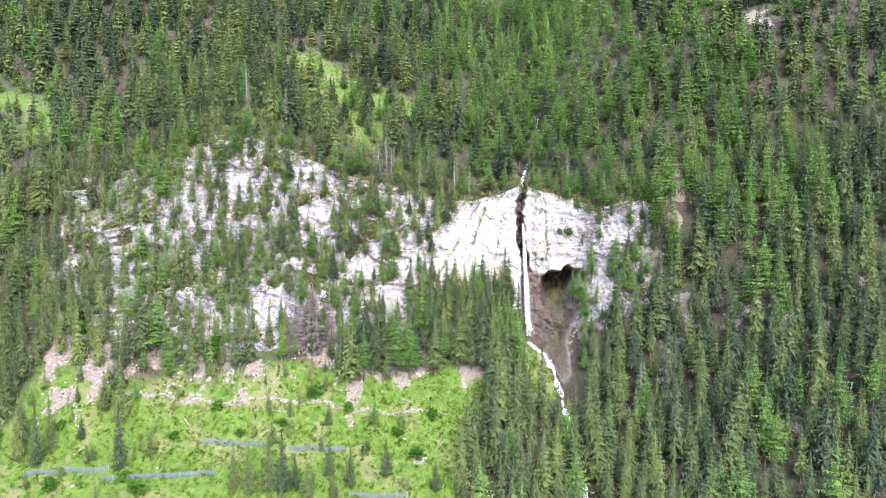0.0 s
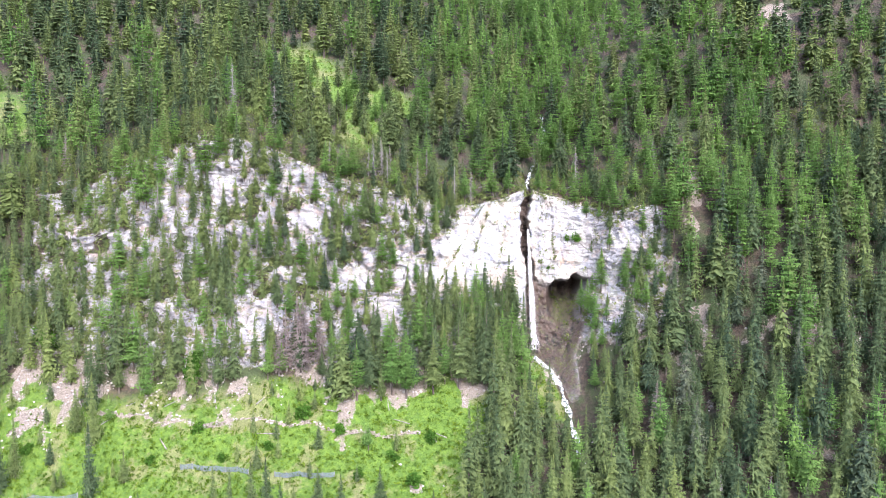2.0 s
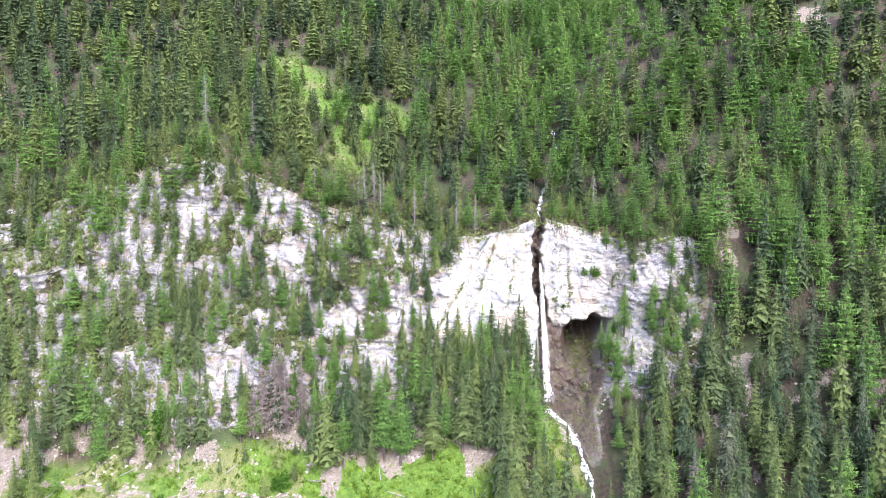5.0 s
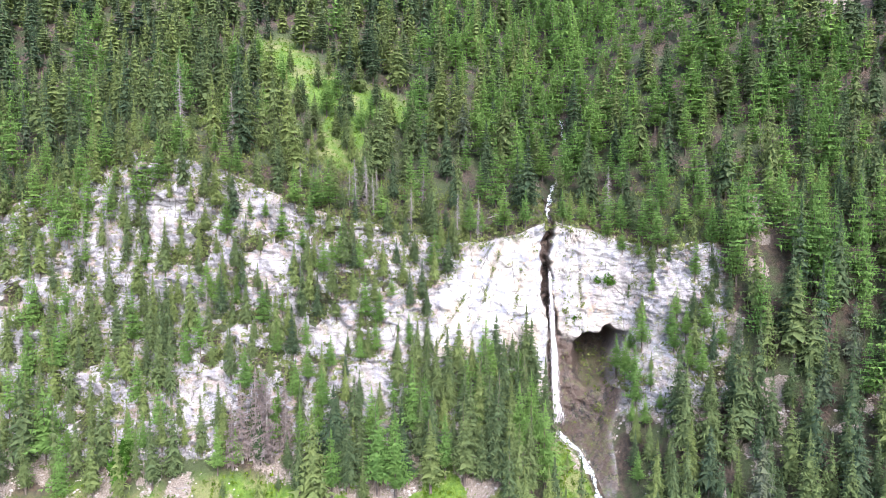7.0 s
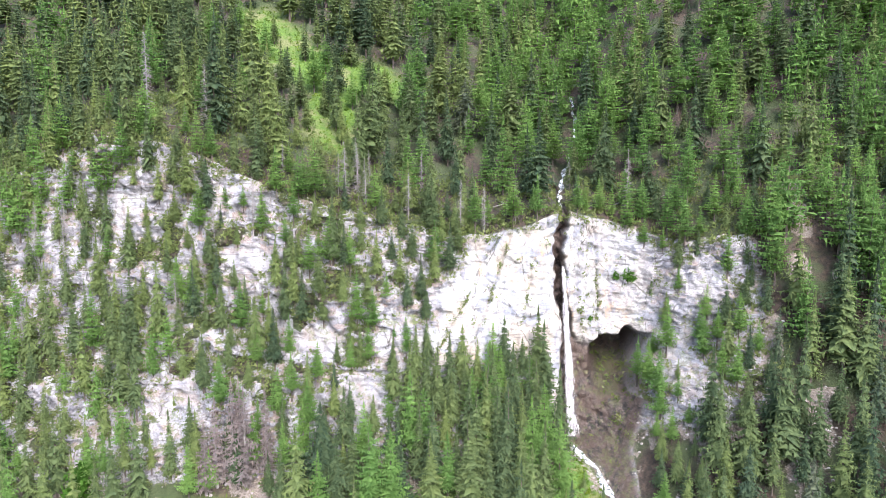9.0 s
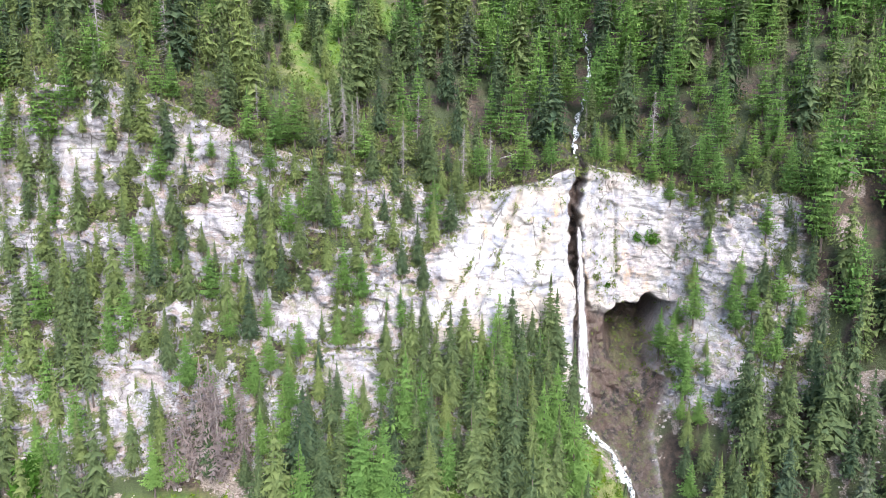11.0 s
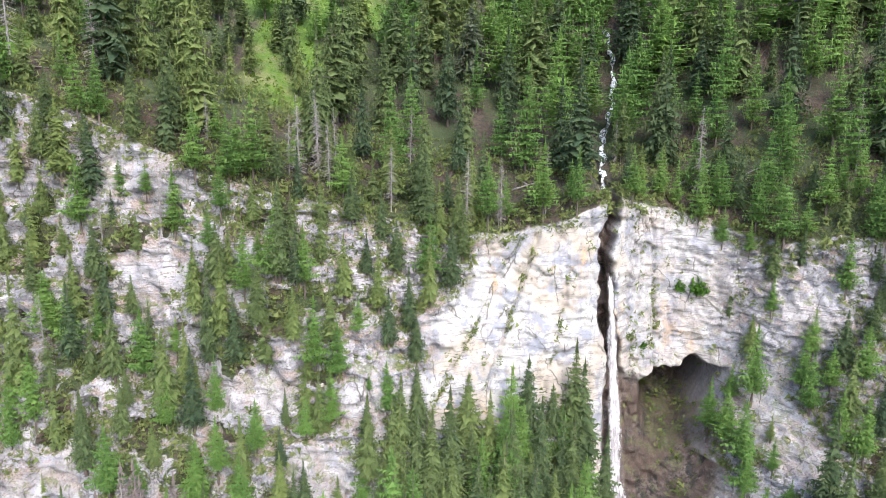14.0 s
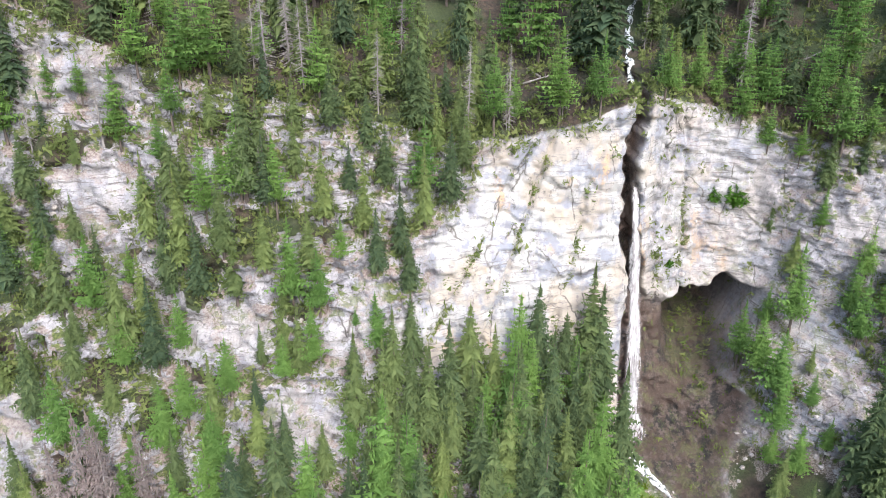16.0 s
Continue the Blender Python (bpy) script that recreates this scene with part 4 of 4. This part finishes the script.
# ---- loose growth and rubble, too many to count ----
def spots(weight, count, seed):
    gen = np.random.default_rng(seed)
    a = np.linalg.norm(np.cross(dv, du), axis=-1)
    view = (np.abs(GX) < 0.66 * (GY + 25) + 14) & (GY > 225) & (GY < 460)
    w = (a * view * weight).ravel()
    pick = gen.choice(w.size, size=count, p=w / w.sum())
    r, c = np.unravel_index(pick, GX.shape)
    r2, c2 = np.minimum(r + 1, GX.shape[0] - 1), np.minimum(c + 1, GX.shape[1] - 1)
    f, g = gen.random(count)[:, None], gen.random(count)[:, None]
    P = np.stack([GX, GY, GZ], -1)
    return P[r, c] + (P[r2, c] - P[r, c]) * f + (P[r, c2] - P[r, c]) * g, gen


def strew(name, label, category, weight, count, seed, templates, low, high, material):
    at, gen = spots(weight, count, seed)
    parts, tints = [], []
    for k in range(count):
        t = templates[k % len(templates)]
        size, turn = low + (high - low) * gen.random() ** 2, gen.random() * 6.28
        c, s_ = math.cos(turn) * size, math.sin(turn) * size
        parts.append(t @ np.array([[c, -s_, 0], [s_, c, 0], [0, 0, size]]).T + at[k])
        tints.append(np.full(len(t), gen.random()))
    me = tri_mesh(name, np.concatenate(parts), material, np.concatenate(tints))
    return tagged(new(name, me), label, category, kind="stuff")


def stone_tris(rng):
    bm = bmesh.new()
    bmesh.ops.create_icosphere(bm, subdivisions=1, radius=0.5)
    for v in bm.verts:
        v.co *= rng.uniform(0.65, 1.15)
        v.co.z *= 0.75
    out = np.array([[v.co[:] for v in f.verts] for f in bm.faces])
    bm.free()
    return out


TUFT = needle_material("ledge_plants", (0.085, 0.120, 0.035), (0.185, 0.210, 0.075), (0.270, 0.280, 0.130))
HERB = needle_material("clearing_plants", (0.045, 0.092, 0.010), (0.125, 0.185, 0.016), (0.195, 0.245, 0.040))
STONE = Nodes("loose_stone")
grain = STONE.noise(2.0, 5, 0.6)
STONE = STONE.plain(STONE.mix(STONE.ramp(grain, 0.3, 0.7), (0.20, 0.17, 0.16), (0.42, 0.39, 0.36)), 0.9, STONE.bump(grain, 0.5, 0.2))
r = random.Random(77)
tufts = [leaf_clump(r, 14, 0.32, 0.55) for _ in range(8)]
stones = [stone_tris(r) for _ in range(8)]
on_cliff = CLIFF * (1 - 0.93 * np.minimum(1, CLEAN + SLAB)) * (1 - HOLLOW) * (1 - SLOT) * smooth(-0.05, 0.4, NZ + 0.35 * patch) * (U < 7.3) * (1.0 + 1.5 * (1 - ROCK))
edge = ((U > 6.9) & (U < 8.2) & (np.abs(GX) < 200)) * 0.5 * (off_stream(GX, GY) > 2)
strew("ledge_plants", "olive green tufts and low scrub on the cliff ledges", "scrub", on_cliff + 2 * edge + 2.5 * CRACKS + 0.4 * GREEN, 19000, 5, tufts, 0.6, 2.8, TUFT)
strew("clearing_plants", "lush bright green herbs covering the clearing", "plants", MEADOW * (1 - 0.85 * SCREE) * ((GY < 330) + 0.5 * (GX > -120)), 7500, 6, tufts, 0.5, 2.1, HERB)
strew("rubble", "pale loose stones and rubble below the cliff", "rubble", SCREE * (U < 5.4) * (U > 3.2) + 0.5 * SCREE * CLIFF * (1 - HOLLOW), 4200, 7, stones, 0.25, 1.5, STONE)


# ---- fallen logs ----
def log_thing(a, b, radius, k):
    a, b = Vector(a), Vector(b)
    rng_ = random.Random(k)
    bm = bmesh.new()
    rings = []
    for i in range(7):
        f = i / 6
        c = a.lerp(b, f) + Vector((rng_.uniform(-0.05, 0.05), 0, rng_.uniform(-0.05, 0.05)))
        q = (b - a).to_track_quat("Z", "Y")
        rad = radius * (1 - 0.55 * f)
        rings.append([bm.verts.new(c + q @ Vector((rad * math.cos(t * 0.8976), rad * math.sin(t * 0.8976), 0))) for t in range(7)])
    for i in range(6):
        for t in range(7):
            bm.faces.new((rings[i][t], rings[i][(t + 1) % 7], rings[i + 1][(t + 1) % 7], rings[i + 1][t]))
    bm.faces.new(rings[0][::-1])
    bm.faces.new(rings[-1])
    for i in (2, 3, 4, 5):
        c = a.lerp(b, i / 6)
        d = Vector((rng_.uniform(-1, 1), rng_.uniform(-1, 1), rng_.uniform(0.2, 1))).normalized()
        q = d.to_track_quat("Z", "Y").to_matrix().to_4x4()
        bmesh.ops.create_cone(bm, segments=4, radius1=radius * 0.25, radius2=0.01, depth=radius * 5, matrix=Matrix.Translation(c + d * radius * 2.4) @ q)
    me = bpy.data.meshes.new("fallen_log")
    bm.to_mesh(me)
    bm.free()
    me.shade_smooth()
    me.materials.append(GREY_WOOD)
    return tagged(new("fallen_log", me), "bleached fallen tree trunk lying on the slope", "log", "fallen logs")


r = random.Random(31)
LOGS = [(-79, 279, -71), (-108, 277, -76), (-105, 275, -77), (-90, 269, -83), (-155, 280, -70), (-169, 283, -68), (-111, 273, -80), (-98, 279, -73), (-120, 276, -77), (-85, 274, -78),
        (-70, 276, -77), (-40, 277, -80), (-12, 274, -84), (2, 270, -87), (-2, 268, -88), (-142, 277, -75), (-100, 265, -90), (-60, 270, -86), (-128, 270, -83), (-20, 278, -80)]
LOGS += [(16, 336, 5), (20, 338, 6), (10, 334, 4), (58, 346, 8), (62, 344, 6), (66, 340, 4), (74, 345, 9), (82, 340, 10), (-52, 316, 8), (-66, 322, 20), (-88, 330, 32), (-24, 328, 9)]
for k, (x, y, z) in enumerate(LOGS):
    turn, length = r.uniform(0, 3.14), r.uniform(4, 9)
    a = Vector(snap(x, y, z))
    b = Vector(snap(x + math.cos(turn) * length, a.y + 0.5 * math.sin(turn) * length, a.z + 0.4 * math.sin(turn) * length))
    if (b - a).length > 1.5:
        log_thing(a + Vector((0, -0.1, 0.2)), b + Vector((0, -0.1, 0.25)), r.uniform(0.17, 0.32), k)


# ---- slope fences ----
NET = Nodes("fence_net")
NET = NET.plain(NET.mix(NET.noise(1.5), (0.07, 0.09, 0.105), (0.15, 0.18, 0.195)), 0.7)


def box(bm, lo, hi):
    m = Matrix.Translation([(a + b) / 2 for a, b in zip(lo, hi)]) @ Matrix.Diagonal([b - a for a, b in zip(lo, hi)] + [1])
    bmesh.ops.create_cube(bm, size=1, matrix=m)


def part(name, bm, material, parent):
    me = bpy.data.meshes.new(name)
    bm.to_mesh(me)
    bm.free()
    me.materials.append(material)
    ob = new(name, me)
    ob.parent = parent
    return ob


def slope_fence(x0, y0, x1, y1, z_guess, tall):
    ob = tagged(new("slope_fence"), "grey-blue netting fence on wooden posts across the clearing", "fence", "slope fences")
    n = max(2, int(math.hypot(x1 - x0, y1 - y0) / 4.0))
    feet = [Vector(snap(x0 + (x1 - x0) * i / n, y0 + (y1 - y0) * i / n, z_guess)) for i in range(n + 1)]
    for f in feet:
        bm = bmesh.new()
        bmesh.ops.create_cone(bm, cap_ends=True, segments=6, radius1=0.14, radius2=0.11, depth=tall + 1.0, matrix=Matrix.Translation(f + Vector((0, 0, tall / 2 - 0.3))))
        part("post", bm, GREY_WOOD, ob)
    for a, b in zip(feet, feet[1:]):
        bm = bmesh.new()
        side = (b - a)
        for j in range(9):
            h = 0.15 + (tall - 0.2) * j / 8
            sag = -0.18 if j == 8 else 0
            ring = []
            for f in (0, 0.5, 1):
                c = a + side * f + Vector((0, -0.1, h + (sag if f == 0.5 else 0)))
                ring.append([bm.verts.new(c + Vector((0, dy, dz))) for dy, dz in ((-0.02, -0.05), (-0.02, 0.05), (0.02, 0.05), (0.02, -0.05))])
            for p, q in zip(ring, ring[1:]):
                for t in range(4):
                    bm.faces.new((p[t], p[(t + 1) % 4], q[(t + 1) % 4], q[t]))
        for j in range(8):
            c = a + side * ((j + 0.5) / 8)
            box(bm, (c.x - 0.05, c.y - 0.13, c.z + 0.1), (c.x + 0.05, c.y - 0.09, c.z + tall - 0.1))
        part("net", bm, NET, ob)


for row in ((-93, 259, -69, 257, -95, 2.0), (-59, 257, -38, 256.6, -97, 1.9), (-156, 245.5, -126, 249.5, -102, 2.2), (-126.5, 245, -85, 247.5, -103.5, 2.0), (-34, 239.5, -13, 238.5, -108, 1.9)):
    slope_fence(*row)


# ---- water ----
def ribbon(name, points, widths, material, label, wave):
    """A strip of running water with a rounded section that follows points downhill."""
    rng_ = random.Random(len(points))
    verts, faces, n = [], [], 9
    for i, (p, w) in enumerate(zip(points, widths)):
        q = points[min(i + 1, len(points) - 1)] - points[max(i - 1, 0)]
        across = Vector((q.y, -q.x, 0)).normalized()
        for j in range(n):
            f = j / (n - 1) * 2 - 1
            c = p + across * f * w * (1 + 0.25 * rng_.uniform(-1, 1) * abs(f))
            verts.append((c.x, c.y, c.z + 0.35 * (1 - f * f) + wave * rng_.uniform(-1, 1) - (0.5 if abs(f) == 1 else 0)))
    for i in range(len(points) - 1):
        for j in range(n - 1):
            a = i * n + j
            faces.append((a, a + 1, a + n + 1, a + n))
    me = bpy.data.meshes.new(name)
    me.from_pydata(verts, [], faces)
    me.shade_smooth()
    me.materials.append(material)
    return tagged(new(name, me), label, "water", kind="structure")


def course(xs, ys, upper, step):
    y = np.arange(ys[0], ys[-1], step)
    x = np.interp(y, ys, xs) + 0.4 * np.sin(y * 0.55) * (np.abs(y - 330) > 8)
    z = np.array([ground_at(a, b, upper) for a, b in zip(x, y)])
    return x, y, z


x, y, z = course(STREAM_X[:-1], STREAM_Y[:-1], False, 0.6)
z = np.minimum.accumulate(z[::-1])[::-1]
lower = [Vector(v) for v in zip(x, y, z + 0.35)]
ribbon("stream", lower, [0.9 + 0.5 * math.sin(i * 0.31) + 0.25 * math.sin(i * 0.83) for i in range(len(lower))], FOAM, "foaming white stream running down from the waterfall", 0.18)
x, y, z = course(BROOK_X, BROOK_Y, True, 0.6)
keep = (y > 342) & (y < 432)
x, y, z = x[keep], y[keep], np.maximum.accumulate(z[keep])
upper = [Vector(v) for v in zip(x, y, z + 0.3)]
ribbon("mountain_brook", upper, [0.6 + 0.35 * math.sin(i * 0.27) + 0.2 * math.sin(i * 0.71) for i in range(len(upper))], FOAM, "white mountain brook tumbling down the wooded gully", 0.15)


def veil(name, x_top, x_low, y_top, y_low, z_top, z_low, wide0, wide1, seed, parent, low_solid=True):
    """A curved sheet of falling water, dense in its middle and thin towards its edges and ends."""
    rng_ = np.random.default_rng(seed)
    rows, n = 90, 15
    verts, faces, body = [], [], []
    for i in range(rows):
        f = i / (rows - 1)
        w = wide0 + (wide1 - wide0) * f ** 0.8
        sway = 0.18 * float(vnoise(f * 9, seed, 0.5, 2)) * (0.4 + f)
        for j in range(n):
            g = j / (n - 1) * 2 - 1
            rag = 1 + 0.22 * float(vnoise(g * 2, f * 14, seed, 5))
            verts.append((x_top + (x_low - x_top) * f + sway + w * g * rag,
                          y_top + (y_low - y_top) * math.sqrt(f) - 0.8 * math.sqrt(1 - g * g) * min(1, w) + 0.1 * float(vnoise(g * 4, f * 20, seed, 6)),
                          z_top + (z_low - z_top) * f))
            body.append((1 - abs(g) ** 2.0) * min(1, f / 0.05 + 0.1) * (1 if low_solid else 0.75 * min(1, (1 - f) * 2.2)))
    for i in range(rows - 1):
        for j in range(n - 1):
            a = i * n + j
            faces.append((a, a + 1, a + n + 1, a + n))
    me = bpy.data.meshes.new(name)
    me.from_pydata(verts, [], faces)
    att = me.attributes.new("body", "FLOAT", "POINT")
    att.data.foreach_set("value", np.array(body, np.float32))
    me.shade_smooth()
    me.materials.append(WATER)
    ob = new(name, me)
    ob.parent = parent


fall = tagged(new("waterfall"), "tall narrow white waterfall dropping down the cliff into a hollow", "waterfall")
veil("falling_water", 37.9, 40.0, 329.6, 318.6, -11.0, -64.5, 0.6, 1.9, 1, fall)
veil("spray_veil", 38.1, 40.4, 328.6, 318.0, -22.0, -64.5, 0.6, 2.9, 2, fall, False)
veil("base_spray", 40.0, 40.6, 318.0, 317.2, -57.0, -65.0, 1.4, 3.4, 3, fall, False)
